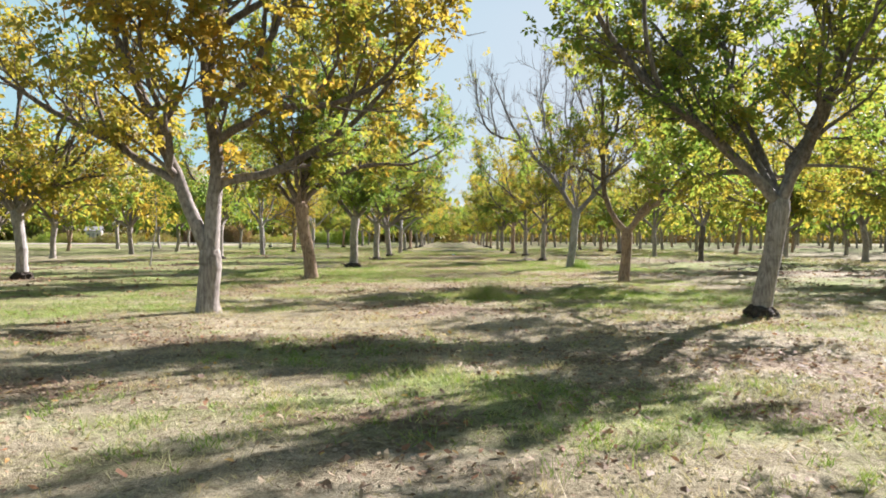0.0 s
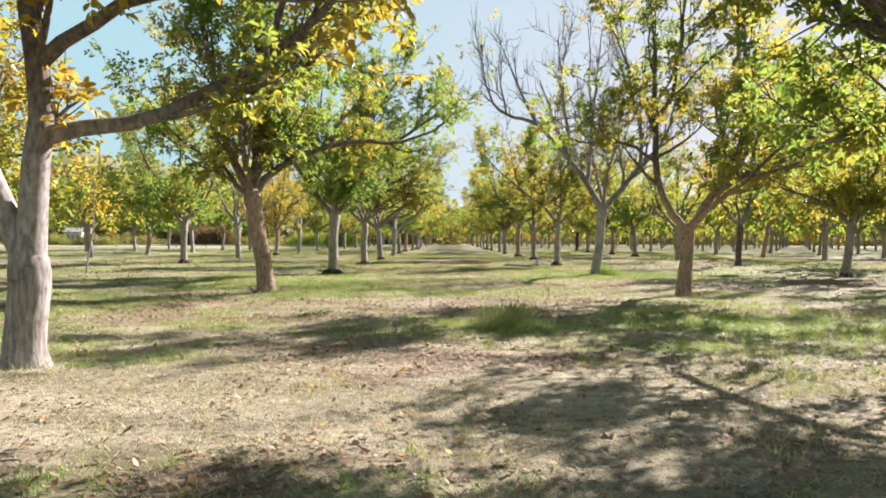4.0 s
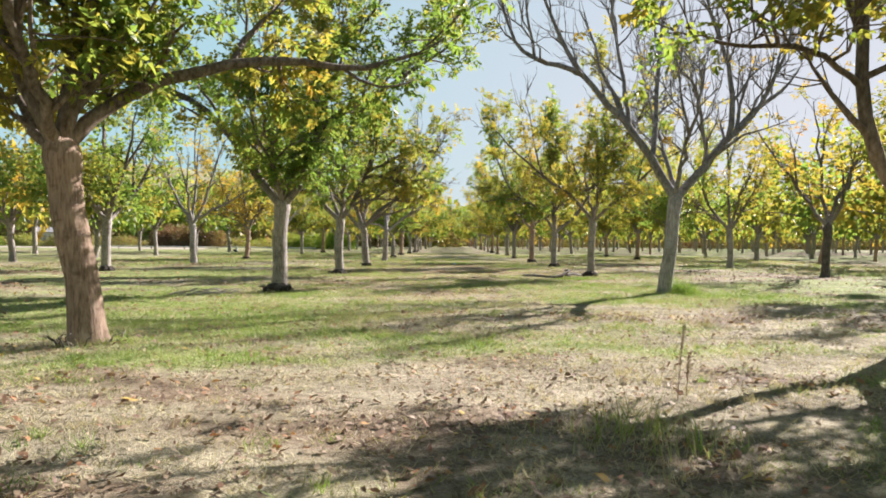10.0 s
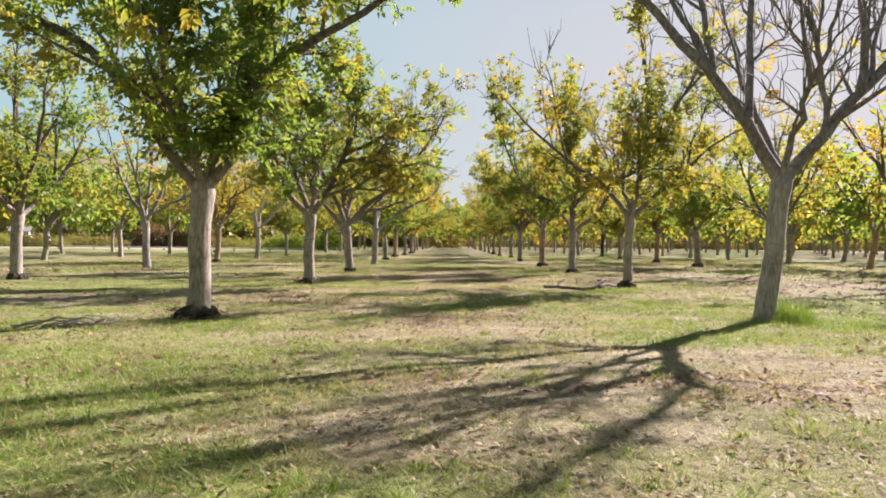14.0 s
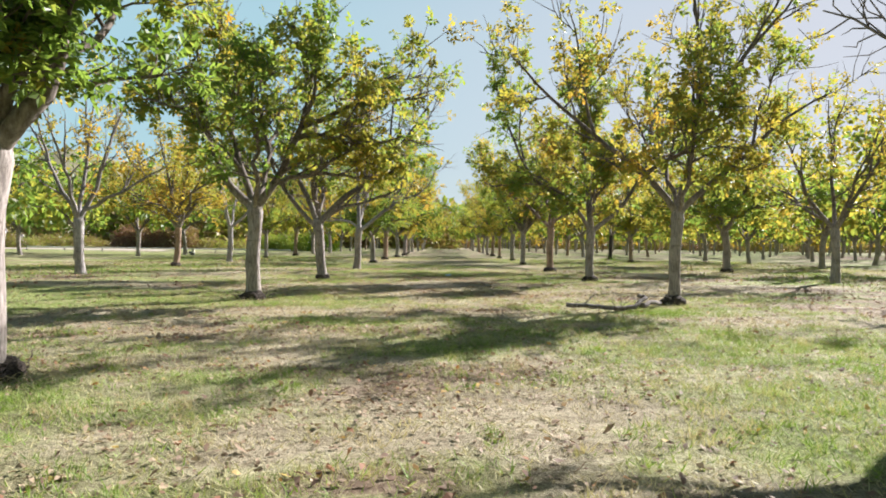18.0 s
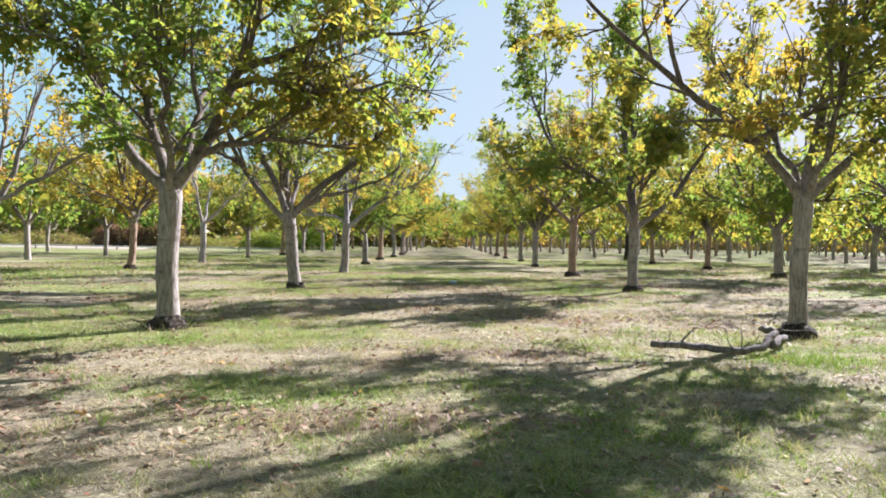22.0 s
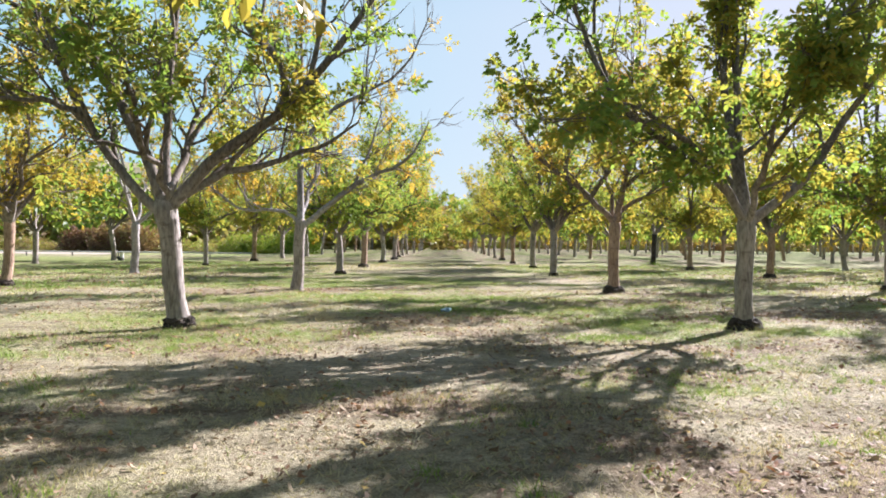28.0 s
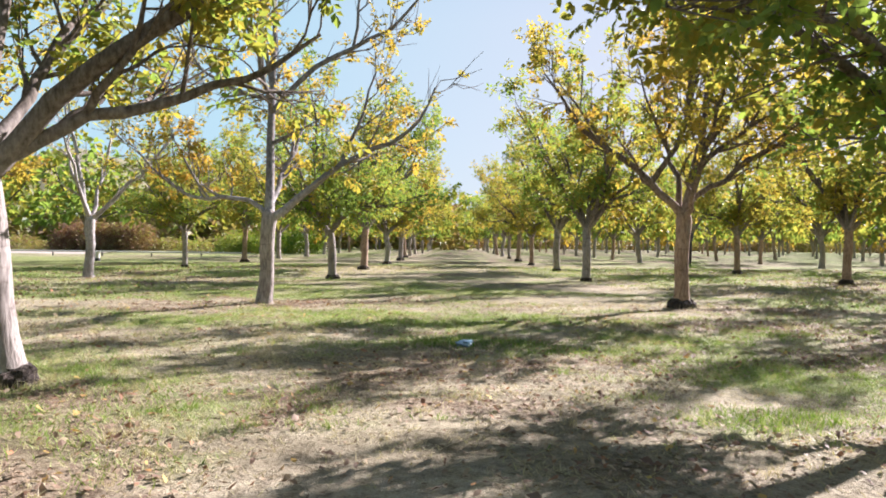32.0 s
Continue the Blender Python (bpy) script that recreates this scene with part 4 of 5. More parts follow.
def fallen_leaves(name, n, seed, x0, x1, y0, y1, size, chance, hue):
    x, y, rng = strewn(n, seed, x0, x1, y0, y1, chance)
    n = len(x)
    a = rng.uniform(0, 6.283, n)
    l = size * rng.uniform(0.5, 1.1, n)[:, None]
    d = np.stack([np.cos(a), np.sin(a), rng.normal(0, 0.28, n)], -1)
    w = np.stack([-np.sin(a), np.cos(a), rng.normal(0, 0.3, n)], -1) * rng.uniform(0.2, 0.34, (n, 1))
    fold = np.stack([0 * a, 0 * a, rng.uniform(0.05, 0.26, n)], -1)
    c = np.stack([x, y, ground_z(x, y) + rng.uniform(0.008, 0.03, n)], -1)
    tip = np.stack([0 * a, 0 * a, rng.uniform(-0.05, 0.3, n)], -1)
    m0, m2 = c - d * l * 0.5, c + (d * 0.5 + tip) * l
    s, k = rng.uniform(-0.2, 0.12, (n, 1)), rng.uniform(0.5, 1.0, (n, 1))
    curl = np.stack([0 * a, 0 * a, rng.uniform(0.0, 0.22, n)], -1)
    V = np.stack([m0, c + (d * s + w + fold) * l, c + (d * (s + 0.34) + w * 0.7 + curl) * l, m2, c + (d * (0.1 - s) - w * k + fold * 0.4) * l], 1).reshape(-1, 3)
    base = np.arange(n)[:, None] * 5
    F = np.concatenate([base + [0, 4, 1], base + [1, 4, 2], base + [4, 3, 2]])
    return mesh_of(name, V, F, LITTER, np.clip(np.tile(hue(rng, n, x, y), 3), 0, 1))


pale = lambda rng, n, x, y: np.where(rng.random(n) < 0.035, rng.uniform(0.85, 1.0, n), rng.uniform(0.05, 0.8, n))
near_trees = lambda x, y: 0.14 + 0.86 * np.clip(2.0 * patches(x, y, 1.6, 21) * patches(x, y, 0.4, 23) ** 0.5 - 0.4, 0, 1)
tagged(new("fallen_leaves", fallen_leaves("fallen_leaves", 170000, 71, -8, 9, -1, 58, 0.066, lambda x, y: lane(x) * near_trees(x, y) * (1 - 0.6 * green_share(x, y)), pale)),
       "curled dry walnut leaves scattered over the grass", "leaf litter", kind="stuff")
rust = lambda rng, n, x, y: np.where(rng.random(n) < 0.12, rng.uniform(0.85, 1.0, n), rng.uniform(0.45, 0.84, n))
tagged(new("rusty_leaves", fallen_leaves("rusty_leaves", 90000, 72, -9, 10, -1, 62, 0.092, lambda x, y: lane(x) * (0.035 + 0.7 * drift_shade(x, y)), rust)),
       "larger rust-brown and yellow fallen leaves", "leaf litter", kind="stuff")
side = lambda x, y: np.clip((np.abs(x - 0.5) - 6.5) / 3, 0, 1) * (0.35 + 0.65 * drift_shade(x, y))
tagged(new("row_litter", fallen_leaves("row_litter", 60000, 73, -20, 28, 14, 82, 0.12, side, rust)), "brown leaf litter under the neighbouring rows", "leaf litter", kind="stuff")


# ---- the far edge: woods, hill, thicket, farm track and shed ----
def leaf_mass(name, label, lumps, leaf, mat, hue, seed, per):
    """Bushes joined into one: lumps of east, north, half width, half depth, height."""
    rng = np.random.default_rng(seed)
    Ps, Hs, As = [], [], []
    for x, y, w, d, h in lumps:
        n = int(per * w * h)
        u = rng.normal(0, 1, (n, 3))
        u /= np.linalg.norm(u, axis=1)[:, None]
        u[:, 2] = np.abs(u[:, 2])
        k = rng.uniform(0.55, 1.08, (n, 1)) * (1 + 0.18 * np.sin(u[:, :1] * 7 + x) * np.cos(u[:, 2:3] * 6 + y))
        Ps.append(u * k * [w, d, h] + [x, y, 0.02])
        As.append(u + rng.normal(0, 0.5, (n, 3)))
        Hs.append(np.clip(hue + rng.normal(0, 0.12, n) + rng.normal(0, 0.08), 0, 1))
    P, A, H = np.concatenate(Ps), np.concatenate(As), np.concatenate(Hs)
    A /= np.linalg.norm(A, axis=1)[:, None]
    V, F, H = spray(P, A, H, rng, leaf, 1, 0.3)
    return tagged(new(name, mesh_of(name, V, F, mat, H)), label, "shrubs", kind="stuff")


g = random.Random(77)
leaf_mass("dry_thicket", "reddish brown dry bramble thicket at the orchard's edge", [(-45.5 + 2.4 * i + g.uniform(-1, 1), 124 + g.uniform(-1.5, 1.5), 2.4, 2.2, g.uniform(2.4, 3.7)) for i in range(4)], 0.30, SHRUB, 0.88, 81, 170)
leaf_mass("brown_brush", "low brown and olive brush along the track", [(-72 + 2.7 * i + g.uniform(-1, 1), 125 + g.uniform(-2, 2), 2.2, 2.0, g.uniform(0.7, 1.5)) for i in range(19)], 0.28, SHRUB, 0.60, 82, 130)
leaf_mass("roadside_brush", "low olive brush in front of the shed", [(-67 + 2.6 * i + g.uniform(-1, 1), 111.2 + g.uniform(-0.5, 0.8), 1.6, 1.0, g.uniform(0.7, 1.7)) for i in range(7)], 0.22, SHRUB, 0.5, 87, 190)
leaf_mass("green_shrubs", "bright green shrubs behind the last trees", [(-24.0 + 2.6 * i + g.uniform(-1, 1), 118 + g.uniform(-3, 3), 1.8, 1.6, g.uniform(1.6, 2.8)) for i in range(4)], 0.28, SHRUB, 0.30, 83, 170)
leaf_mass("far_woods", "hazy olive woods behind the orchard", [(-170 + 7.5 * i + g.uniform(-3, 3), 168 + g.uniform(-16, 16), 6.0, 5.5, g.uniform(7.5, 13.0)) for i in range(23)], 1.7, SHRUB, 0.55, 84, 5)
leaf_mass("far_hedge", "line of dark trees closing the far end of the orchard", [(-30 + 9.0 * i + g.uniform(-3, 3), 246 + g.uniform(-10, 10), 7.0, 6.0, g.uniform(7.0, 10.0)) for i in range(34)], 2.2, SHRUB, 0.25, 85, 3)


leaf_mass("boundary_hedge", "low dark brown hedge closing the rows", [(-34 + 5.4 * i + g.uniform(-2, 2), 216 + g.uniform(-4, 4), 4.2, 2.5, g.uniform(2.6, 4.4)) for i in range(48)], 0.75, SHRUB, 0.66, 86, 14)


def hill():
    n = 60
    xs, ys = np.linspace(-620, 40, n), np.linspace(420, 900, 30)
    hx, hy = np.meshgrid(xs, ys)
    z = 62 * np.exp(-((hx + 300) / 170) ** 2) * np.exp(-((hy - 680) / 150) ** 2) * (0.75 + 0.5 * patches(hx, hy, 60, 33)) + 22 * patches(hx, hy, 90, 34) * np.exp(-((hy - 700) / 140) ** 2) - 1.0
    i = (np.arange(29)[:, None] * n + np.arange(n - 1)[None, :]).ravel()
    me = mesh_of("hill", np.stack([hx, hy, z], -1).reshape(-1, 3), np.stack([i, i + 1, i + n + 1, i + n], -1), plain("hill_scrub", (0.22, 0.20, 0.10), 0.95, 0, 0.05, 0.4), smooth=True)
    tagged(new("hill", me), "low dry scrub hill beyond the woods", "hill", kind="structure")


hill()


def track():
    n = 40
    x = np.linspace(-120, -32, n)
    y = 106 + 0.05 * (x + 40) + 1.5 * np.sin(x * 0.09)
    w = 3.2 + 0.6 * np.sin(x * 0.3)
    V = np.concatenate([np.stack([x, y - w, 0 * x + 0.012], -1), np.stack([x, y, 0 * x + 0.10], -1), np.stack([x, y + w, 0 * x + 0.012], -1)])
    i = np.arange(n - 1)
    F = np.concatenate([np.stack([i, i + 1, i + n + 1, i + n], -1), np.stack([i + n, i + n + 1, i + 2 * n + 1, i + 2 * n], -1)])
    tagged(new("road", mesh_of("road", V, F, plain("track_dust", (0.36, 0.30, 0.25), 0.95, 0, 2.0, 0.2), smooth=True)), "pale dusty farm track along the orchard's edge", "track", kind="structure")


track()
WHITE = plain("white_siding", (0.46, 0.44, 0.42), 0.6, 0, 3.0, 0.1)
ROOFING = plain("grey_roofing", (0.28, 0.265, 0.25), 0.6, 0, 4.0, 0.2)
GLASS = plain("dark_glass", (0.05, 0.06, 0.07), 0.15, 0, 2.0, 0.1)
DUSTY = plain("dusty_paint", (0.50, 0.44, 0.41), 0.5, 0, 3.0, 0.1)
RUBBER = plain("tyre_rubber", (0.03, 0.03, 0.03), 0.9, 0, 20.0, 0.2)


def shed(x, y):
    root = tagged(new("shed"), "small white farm shed with a low pitched roof", "shed")
    root.matrix_basis = pose(x, y, 0, 0, 0, 20) @ Matrix.Diagonal((0.4, 0.7, 0.85, 1))
    bm = bmesh.new()
    box(bm, -3.0, -2.0, 0, 3.0, 2.0, 2.5, 0.03)
    part("wall", bm, WHITE, root)
    bm = bmesh.new()
    for sgn in (-1, 1):
        q = [bm.verts.new(v) for v in ((-3.3, sgn * 2.35, 2.42), (3.3, sgn * 2.35, 2.42), (3.3, 0, 3.25), (-3.3, 0, 3.25), (-3.3, sgn * 2.35, 2.54), (3.3, sgn * 2.35, 2.54), (3.3, 0, 3.37), (-3.3, 0, 3.37))]
        for f in ((0, 1, 2, 3), (4, 5, 6, 7), (0, 1, 5, 4), (1, 2, 6, 5), (3, 0, 4, 7)):
            bm.faces.new([q[k] for k in f])
    part("roof", bm, ROOFING, root, "weathered grey sheet roof")
    bm = bmesh.new()
    box(bm, -0.5, -2.06, 0, 0.5, -2.0, 2.05, 0.01)
    part("door", bm, ROOFING, root)
    for k in (-2.1, 1.3):
        bm = bmesh.new()
        box(bm, k, -2.05, 1.0, k + 0.9, -2.0, 1.9, 0.01)
        part("window", bm, GLASS, root)


shed(-59.3, 115.0)


def pickup(x, y, turn):
    root = tagged(new("pickup_truck"), "dusty pale pickup truck parked beside the shed", "truck")
    root.matrix_basis = pose(x, y, 0, 0, 0, turn)
    bm = bmesh.new()
    box(bm, -2.6, -0.9, 0.45, 2.6, 0.9, 1.02, 0.12)
    part("body", bm, DUSTY, root)
    bm = bmesh.new()
    box(bm, -0.5, -0.82, 1.0, 1.3, 0.82, 1.72, 0.16)
    part("cab", bm, DUSTY, root)
    bm = bmesh.new()
    box(bm, -0.35, -0.84, 1.12, 1.15, 0.84, 1.55, 0.05)
    part("window", bm, GLASS, root)
    for wx in (-1.65, 1.65):
        for wy in (-0.86, 0.86):
            bm = bmesh.new()
            bmesh.ops.create_cone(bm, cap_ends=True, segments=20, radius1=0.37, radius2=0.37, depth=0.24, matrix=pose(wx, wy, 0.37, 90, 0, 0))
            part("wheel", bm, RUBBER, root)


pickup(-57.0, 116.5, 118)


# ---- tall grass, weeds and fallen wood ----
def tall_grass(name, label, x0, y0, rx, ry, n, height, hue, seed):
    """A clump of long bent blades in three pieces each."""
    rng = np.random.default_rng(seed)
    x, y = x0 + rng.normal(0, rx, n), y0 + rng.normal(0, ry, n)
    a, b = rng.uniform(0, 6.283, n), rng.uniform(0, 6.283, n)
    h = height * rng.uniform(0.35, 1.25, n) * np.exp(-0.35 * (((x - x0) / rx) ** 2 + ((y - y0) / ry) ** 2))
    w = rng.uniform(0.0025, 0.006, n)
    t = rng.uniform(0.15, 1.1, n)
    side = np.stack([np.cos(a), np.sin(a), 0 * a], -1) * w[:, None]
    out = np.stack([np.cos(b), np.sin(b), 0 * b], -1)
    c = np.stack([x, y, ground_z(x, y) - 0.005], -1)
    rows = []
    for s in (0.0, 0.4, 0.75, 1.0):
        p = c + out * (h * t * s ** 1.8)[:, None] + np.stack([0 * h, 0 * h, h * (s - 0.25 * t * s * s)], -1)
        rows += [p - side * (1.02 - s), p + side * (1.02 - s)]
    V = np.stack(rows, 1).reshape(-1, 3)
    k = np.arange(n)[:, None] * 8
    F = np.concatenate([k + [2 * i, 2 * i + 1, 2 * i + 3, 2 * i + 2] for i in range(3)])
    H = np.clip(np.tile(hue + rng.normal(0, 0.14, n), 3), 0, 1)
    return tagged(new(name, mesh_of(name, V, F, GRASS, H)), label, "grass", kind="stuff")


tall_grass("tall_grass", "tall yellow-green grass clump in the open lane", 0.95, 14.75, 0.34, 0.22, 1150, 0.52, 0.58, 91)
tall_grass("tall_grass", "loose tall grass tuft in the shaded lane", 1.4, 17.15, 0.38, 0.24, 260, 0.46, 0.55, 98)
tall_grass("tall_grass", "sparse green grass beside the tall clump", 0.1, 15.05, 0.5, 0.2, 500, 0.17, 0.5, 92)
tall_grass("tall_grass", "tall green grass round the foot of the dead tree", 5.95, 30.15, 0.30, 0.28, 1500, 0.55, 0.33, 93)
tall_grass("tall_grass", "low green weeds behind the dead tree", 7.0, 29.6, 1.1, 0.8, 1800, 0.16, 0.28, 94)
tall_grass("tall_grass", "green weeds at the foot of the blackened trunk", 15.2, 85.8, 0.5, 0.3, 500, 0.5, 0.2, 99)
tall_grass("tall_grass", "dark green clover patch in the lane", 0.55, 51.2, 0.9, 0.35, 2200, 0.14, 0.12, 95)
tall_grass("tall_grass", "bright grass tufts under the fallen bough", 4.6, 36.9, 0.7, 0.35, 1600, 0.14, 0.30, 96)
tall_grass("tall_grass", "green grass tufts in the shade", 3.0, 47.2, 0.6, 0.3, 1000, 0.14, 0.34, 97)
for k, spec in enumerate(ROW_TREES):
    x, y = spec["at"]
    tall_grass("tall_grass", "dry grass round the foot of a walnut tree", x, y - 0.05, 0.34, 0.34, 260, 0.16, 0.72, 120 + k)


def limbwork(name, label, category, pieces, mat, seed):
    """Dead wood in named pieces: part name, points, radius at the start and the end."""
    rng = np.random.default_rng(seed)
    root = tagged(new(name), label, category)
    root.location = pieces[0][1][0]
    o = np.array(pieces[0][1][0])
    for part_name, pts, r0, r1 in pieces:
        p = np.array(pts, float)
        u = np.linspace(0, len(p) - 1, (len(p) - 1) * 4 + 1)
        q = np.stack([np.interp(u, np.arange(len(p)), p[:, i]) for i in range(3)], -1) - o
        q[1:-1] += rng.normal(0, 0.012, q[1:-1].shape)
        w = Wood()
        rad = np.linspace(r0, r1, len(q)) * (1 + 0.05 * np.sin(np.arange(len(q)) * 1.7))
        rad[-1] *= 0.6
        w.tube(np.vstack([q[:1], q, q[-1:]]), np.concatenate([[0.001], rad, [0.001]]), 11 if r0 > 0.02 else 4, rng, 0.13)
        part_mesh(part_name, w.mesh(part_name, mat), root)
    return root


limbwork("fallen_bough", "broken grey walnut bough lying beside a trunk", "fallen branch", [
    ("log", [(2.80, 37.52, 0.10), (3.30, 37.37, 0.10), (3.80, 37.22, 0.08), (4.15, 37.32, 0.10), (4.45, 37.62, 0.28), (4.35, 37.87, 0.27)], 0.044, 0.038),
    ("side_limb", [(4.30, 37.42, 0.12), (4.70, 37.92, 0.14), (5.10, 38.70, 0.07)], 0.05, 0.035),
    ("side_limb", [(3.15, 37.42, 0.11), (3.30, 37.47, 0.26), (3.37, 37.44, 0.33)], 0.018, 0.008),
    ("twig", [(3.75, 37.22, 0.08), (3.60, 37.17, 0.34), (3.20, 37.22, 0.40)], 0.009, 0.003),
    ("twig", [(3.85, 37.22, 0.08), (3.80, 37.12, 0.36), (3.55, 37.07, 0.42)], 0.008, 0.003),
    ("twig", [(3.80, 37.22, 0.08), (4.00, 37.07, 0.28), (4.25, 37.07, 0.30)], 0.008, 0.003),
    ("twig", [(4.40, 37.72, 0.36), (4.55, 37.72, 0.48), (4.45, 37.77, 0.56)], 0.009, 0.003),
    ("twig", [(4.45, 37.62, 0.28), (4.80, 37.52, 0.30), (5.05, 37.42, 0.18)], 0.009, 0.003),
    ("twig", [(2.95, 37.47, 0.1), (3.05, 37.42, 0.26), (2.95, 37.40, 0.32)], 0.008, 0.003)], FALLEN, 5)
g = random.Random(15)
pile = []
for k in range(16):
    x, y, a = -5.2 + g.uniform(-0.6, 0.5), 28.35 + g.uniform(-0.2, 0.25), g.uniform(-0.5, 0.5)
    l = g.uniform(0.25, 0.6)
    z = g.uniform(0.02, 0.14)
    pile.append(("twig", [(x - l * math.cos(a), y - l * math.sin(a), g.uniform(0.01, 0.05)), (x, y, z + 0.04), (x + l * math.cos(a), y + l * math.sin(a), g.uniform(0.01, 0.16))], 0.012, 0.005))
limbwork("brush_pile", "loose pile of dry prunings lying on the grass", "twigs", pile, BARK_DEAD, 6)
for k, (x0, y0, count) in enumerate(((-4.05, 29.85, 30), (-4.0, 39.0, 16), (-4.1, 20.9, 10))):
    stubs = []
    for i in range(count):
        a, d = g.uniform(0, 6.28), g.uniform(0.24, 0.34)
        x, y, reach_ = x0 + d * math.cos(a), y0 + d * math.sin(a), g.uniform(0.12, 0.34)
        stubs.append(("twig", [(x, y, 0.0), (x + 0.4 * reach_ * math.cos(a), y + 0.4 * reach_ * math.sin(a), g.uniform(0.05, 0.14)), (x + reach_ * math.cos(a + 0.5), y + reach_ * math.sin(a + 0.5), g.uniform(0.02, 0.22))], 0.012, 0.005))
    limbwork("cut_suckers", "dark cut root suckers and hay round a trunk", "twigs", stubs, ROOT if k < 2 else FALLEN, 40 + k)
hay = []
for k in range(34):
    a, d, l = g.uniform(0, 6.28), g.uniform(0.36, 0.62), g.uniform(0.08, 0.2)
    x, y, b = -3.98 + d * math.cos(a), 29.8 + 0.8 * d * math.sin(a), g.uniform(0, 6.28)
    hay.append(("straw", [(x, y, 0.01), (x + l * math.cos(b), y + l * math.sin(b), g.uniform(0.03, 0.10)), (x + 1.8 * l * math.cos(b), y + 1.8 * l * math.sin(b), 0.02)], 0.006, 0.003))
limbwork("hay_heap", "loose dry hay heaped round a swollen rootstock", "hay", hay, plain("dry_hay", (0.42, 0.34, 0.20), 0.8, 0, 20.0, 0.3), 44)
limbwork("fallen_twig", "forked dry twig lying in the grass", "twigs", [
    ("stem", [(3.75, 18.45, 0.05), (4.1, 18.15, 0.09), (4.5, 17.7, 0.03)], 0.010, 0.006),
    ("twig", [(4.1, 18.15, 0.09), (4.35, 18.3, 0.12), (4.6, 18.25, 0.04)], 0.007, 0.003)], BARK_DEAD, 7)
limbwork("fallen_twig", "dry branch and leaves under the next row", "twigs", [
    ("stem", [(12.6, 29.3, 0.03), (13.1, 29.15, 0.16), (13.7, 29.2, 0.05)], 0.025, 0.012),
    ("twig", [(13.1, 29.15, 0.16), (12.9, 29.05, 0.4), (12.7, 29.1, 0.5)], 0.012, 0.005)], BARK_DEAD, 8)


PALE_STALK = plain("pale_stalk", (0.40, 0.31, 0.20), 0.8, 0, 30.0, 0.2)


def dry_weed(x, y, h, lean):
    root = tagged(new("dry_weed"), "dead brown dock stalk standing in the grass", "weed")
    root.location = (x, y, 0)
    w = Wood()
    w.tube([(0, 0, -0.02), (lean * 0.3, 0, h * 0.4), (lean, 0, h)], [0.005, 0.004, 0.002], 5)
    part_mesh("stem", w.mesh("stem", PALE_STALK), root)
    rng = np.random.default_rng(int(h * 100))
    n = 420
    z = rng.uniform(0.42, 1.0, n) * h
    P = np.stack([lean * (z / h) ** 1.4 + rng.normal(0, 0.004, n), rng.normal(0, 0.004, n), z], -1)
    A = rng.normal(0, 1, (n, 3))
    A /= np.linalg.norm(A, axis=1)[:, None]
    V, F, H = spray(P, A, np.full(n, 0.4), rng, 0.010, 0, 0.4)
    part_mesh("seed_head", mesh_of("seed_head", V, F, LITTER, H), root)


dry_weed(2.0, 18.34, 0.62, 0.05)
dry_weed(2.12, 18.48, 0.36, 0.02)


def sapling(x, y):
    root = tagged(new("walnut_sapling"), "thin leaning walnut sapling with few leaves", "tree")
    root.location = (x, y, 0)
    rng = np.random.default_rng(44)
    w = Wood()
    w.tube([(0, 0, -0.05), (0.1, 0, 0.7), (0.28, 0, 1.6), (0.3, 0, 2.6), (0.25, 0, 3.4)], [0.04, 0.033, 0.028, 0.02, 0.008], 8, rng, 0.04)
    part_mesh("trunk", w.mesh("trunk", BARK_DEAD), root)
    for k in range(6):
        b = Wood()
        z = 1.5 + 0.32 * k
        q = grow(rng, (0.27, 0, z), k * 2.2, 0.7, 0.9, 0.8, 4, 0.2)
        b.tube(q, np.linspace(0.014, 0.004, 5), 5)
        limb = part_mesh("limb", b.mesh("limb", BRANCH), root)
        P = np.repeat(q[2:], 3, 0) + rng.normal(0, 0.06, (9, 3))
        A = rng.normal(0, 1, (9, 3)) + [0, 0, -0.3]
        A /= np.linalg.norm(A, axis=1)[:, None]
        V, F, H = spray(P, A, np.full(9, 0.6), rng, 0.15, 2, 0.27)
        part_mesh("foliage", mesh_of("foliage", V, F, LEAF, H), limb)


sapling(-13.3, 30.4)


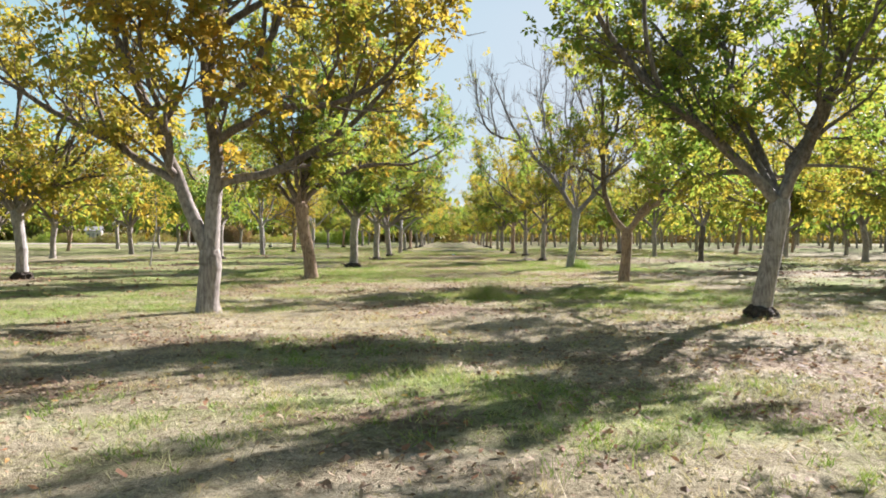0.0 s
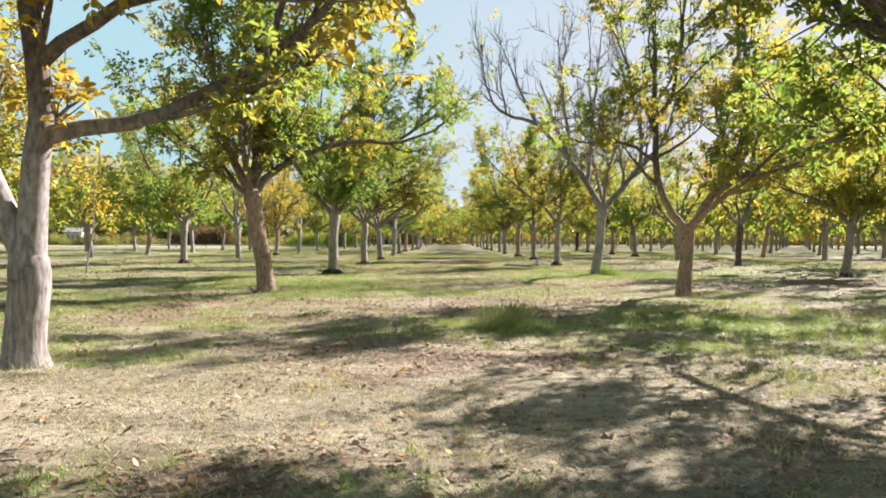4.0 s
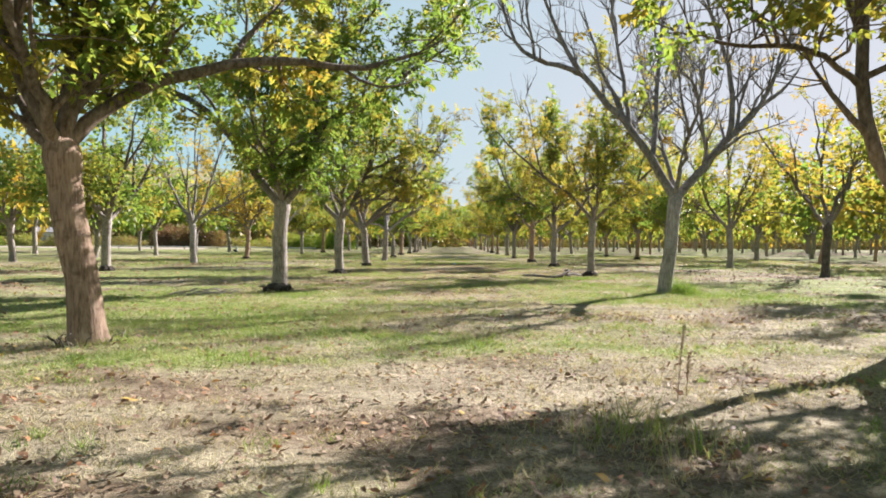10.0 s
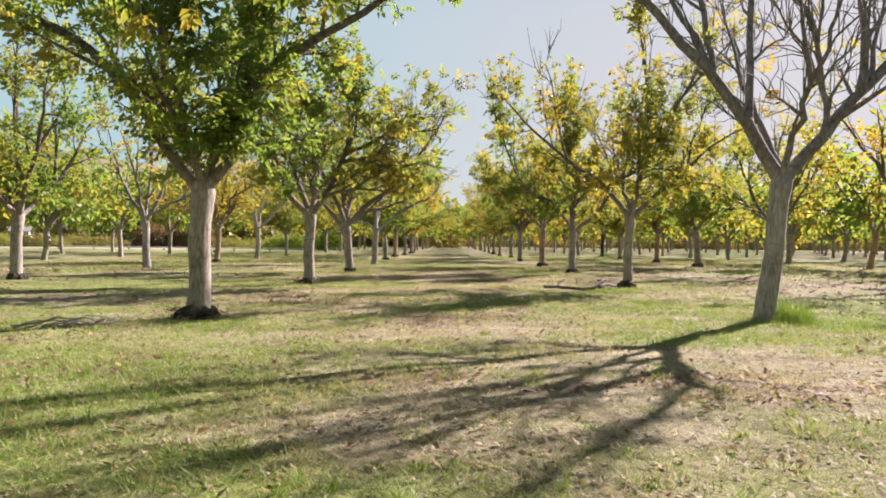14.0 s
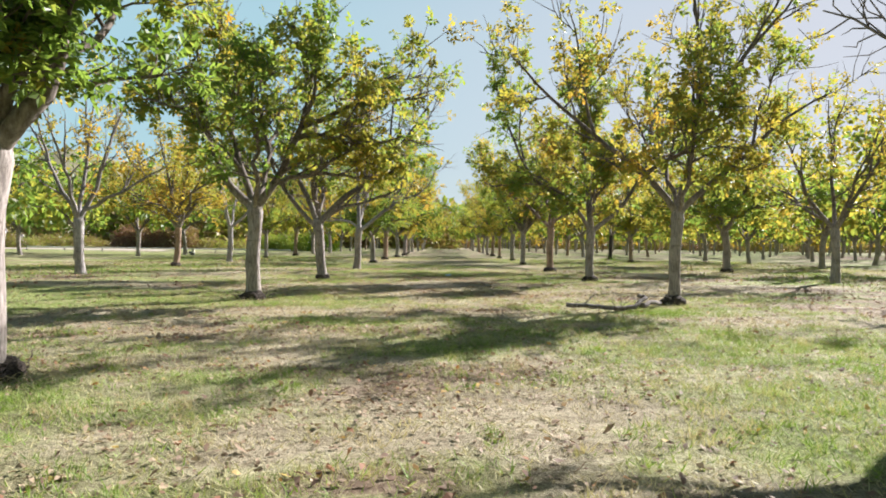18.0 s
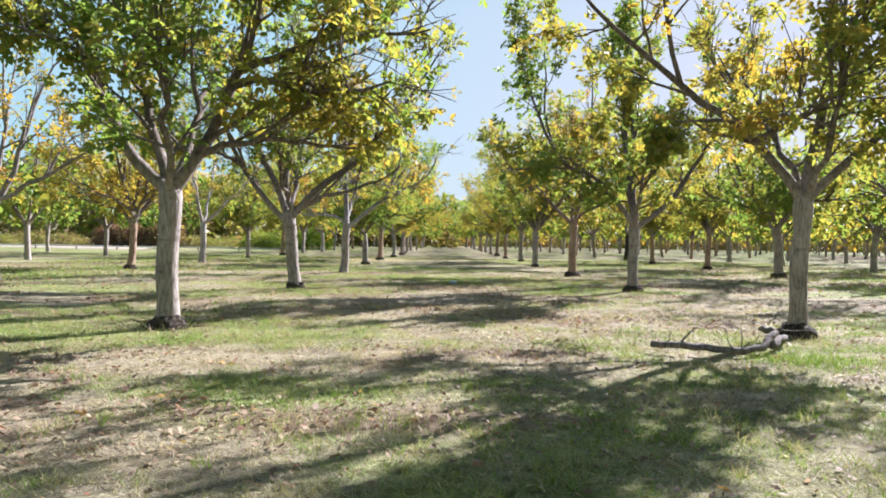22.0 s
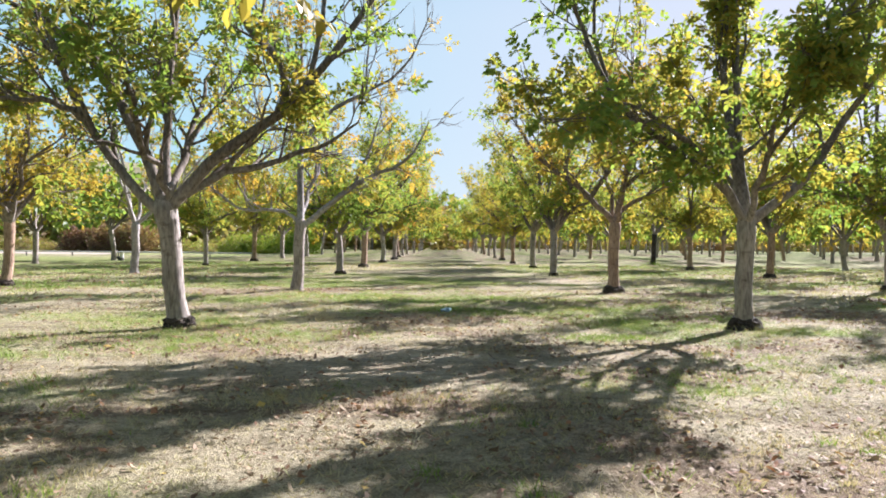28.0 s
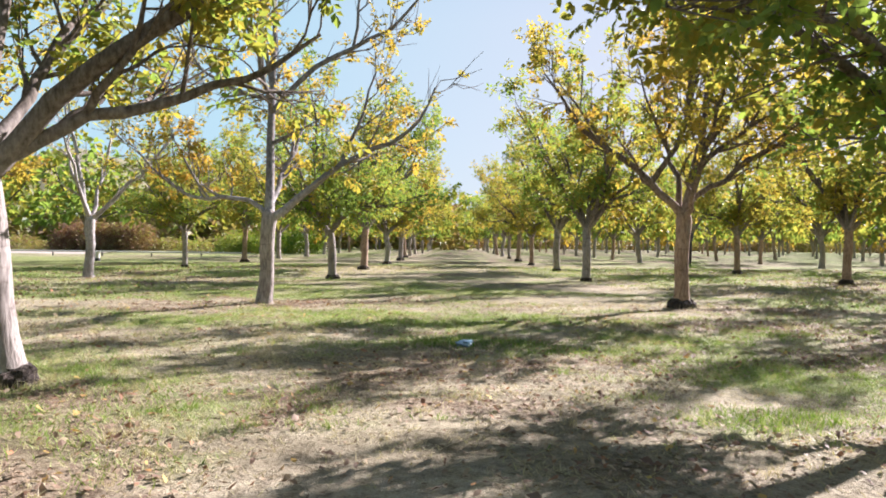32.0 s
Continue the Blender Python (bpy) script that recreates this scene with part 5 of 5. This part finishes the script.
def crumpled_bag(x, y):
    bm = bmesh.new()
    bmesh.ops.create_icosphere(bm, subdivisions=3, radius=0.12)
    for v in bm.verts:
        n = noise.noise(v.co * 14) * 0.06 + noise.noise(v.co * 34) * 0.035
        v.co += v.co.normalized() * n
        v.co.z = max(v.co.z * 0.45, -0.035)
    ob = part("plastic_bag", bm, plain("pale_blue_plastic", (0.22, 0.36, 0.46), 0.45, 0, 14.0, 0.5))
    ob.location = (x, y, 0.04)
    tagged(ob, "crumpled pale blue plastic bag on the grass", "litter")


crumpled_bag(0.46, 51.0)


# ---- irrigation gear at the left edge ----
PIPE = plain("pale_pipe", (0.66, 0.63, 0.58), 0.5, 0, 6.0, 0.12)
DARK = plain("dark_iron", (0.04, 0.04, 0.04), 0.6, 0.3, 10.0, 0.2)


def rod(bm, a, b, r, seg=10):
    a, b = Vector(a), Vector(b)
    m = Matrix.Translation((a + b) / 2) @ (b - a).to_track_quat("Z", "Y").to_matrix().to_4x4()
    bmesh.ops.create_cone(bm, cap_ends=True, segments=seg, radius1=r, radius2=r, depth=(b - a).length, matrix=m)


def pipeline():
    root = tagged(new("irrigation_pipe"), "long pale irrigation pipe on short posts", "pipe")
    for k in range(7):
        bm = bmesh.new()
        rod(bm, (-44 + 4 * k, 97, 0.36), (-40.02 + 4 * k, 97, 0.36), 0.06)
        part("pipe_length", bm, PIPE, root)
        bm = bmesh.new()
        rod(bm, (-44 + 4 * k, 97, -0.05), (-44 + 4 * k, 97, 0.34), 0.05)
        part("post", bm, DARK, root)


pipeline()


def valve(x, y):
    root = tagged(new("irrigation_valve"), "dark iron irrigation valve with a white cap", "valve")
    root.location = (x, y, 0)
    for nm, a, b, r, mat in (("base", (0, 0, -0.02), (0, 0, 0.2), 0.2, DARK), ("riser", (0.05, 0, 0.2), (0.05, 0, 0.55), 0.13, PIPE), ("outlet", (-0.3, 0, 0.22), (0.0, 0, 0.22), 0.09, DARK), ("cap", (0.05, 0, 0.552), (0.05, 0, 0.62), 0.16, PIPE)):
        bm = bmesh.new()
        rod(bm, a, b, r, 14)
        part(nm, bm, mat, root)


valve(-21.7, 84.0)
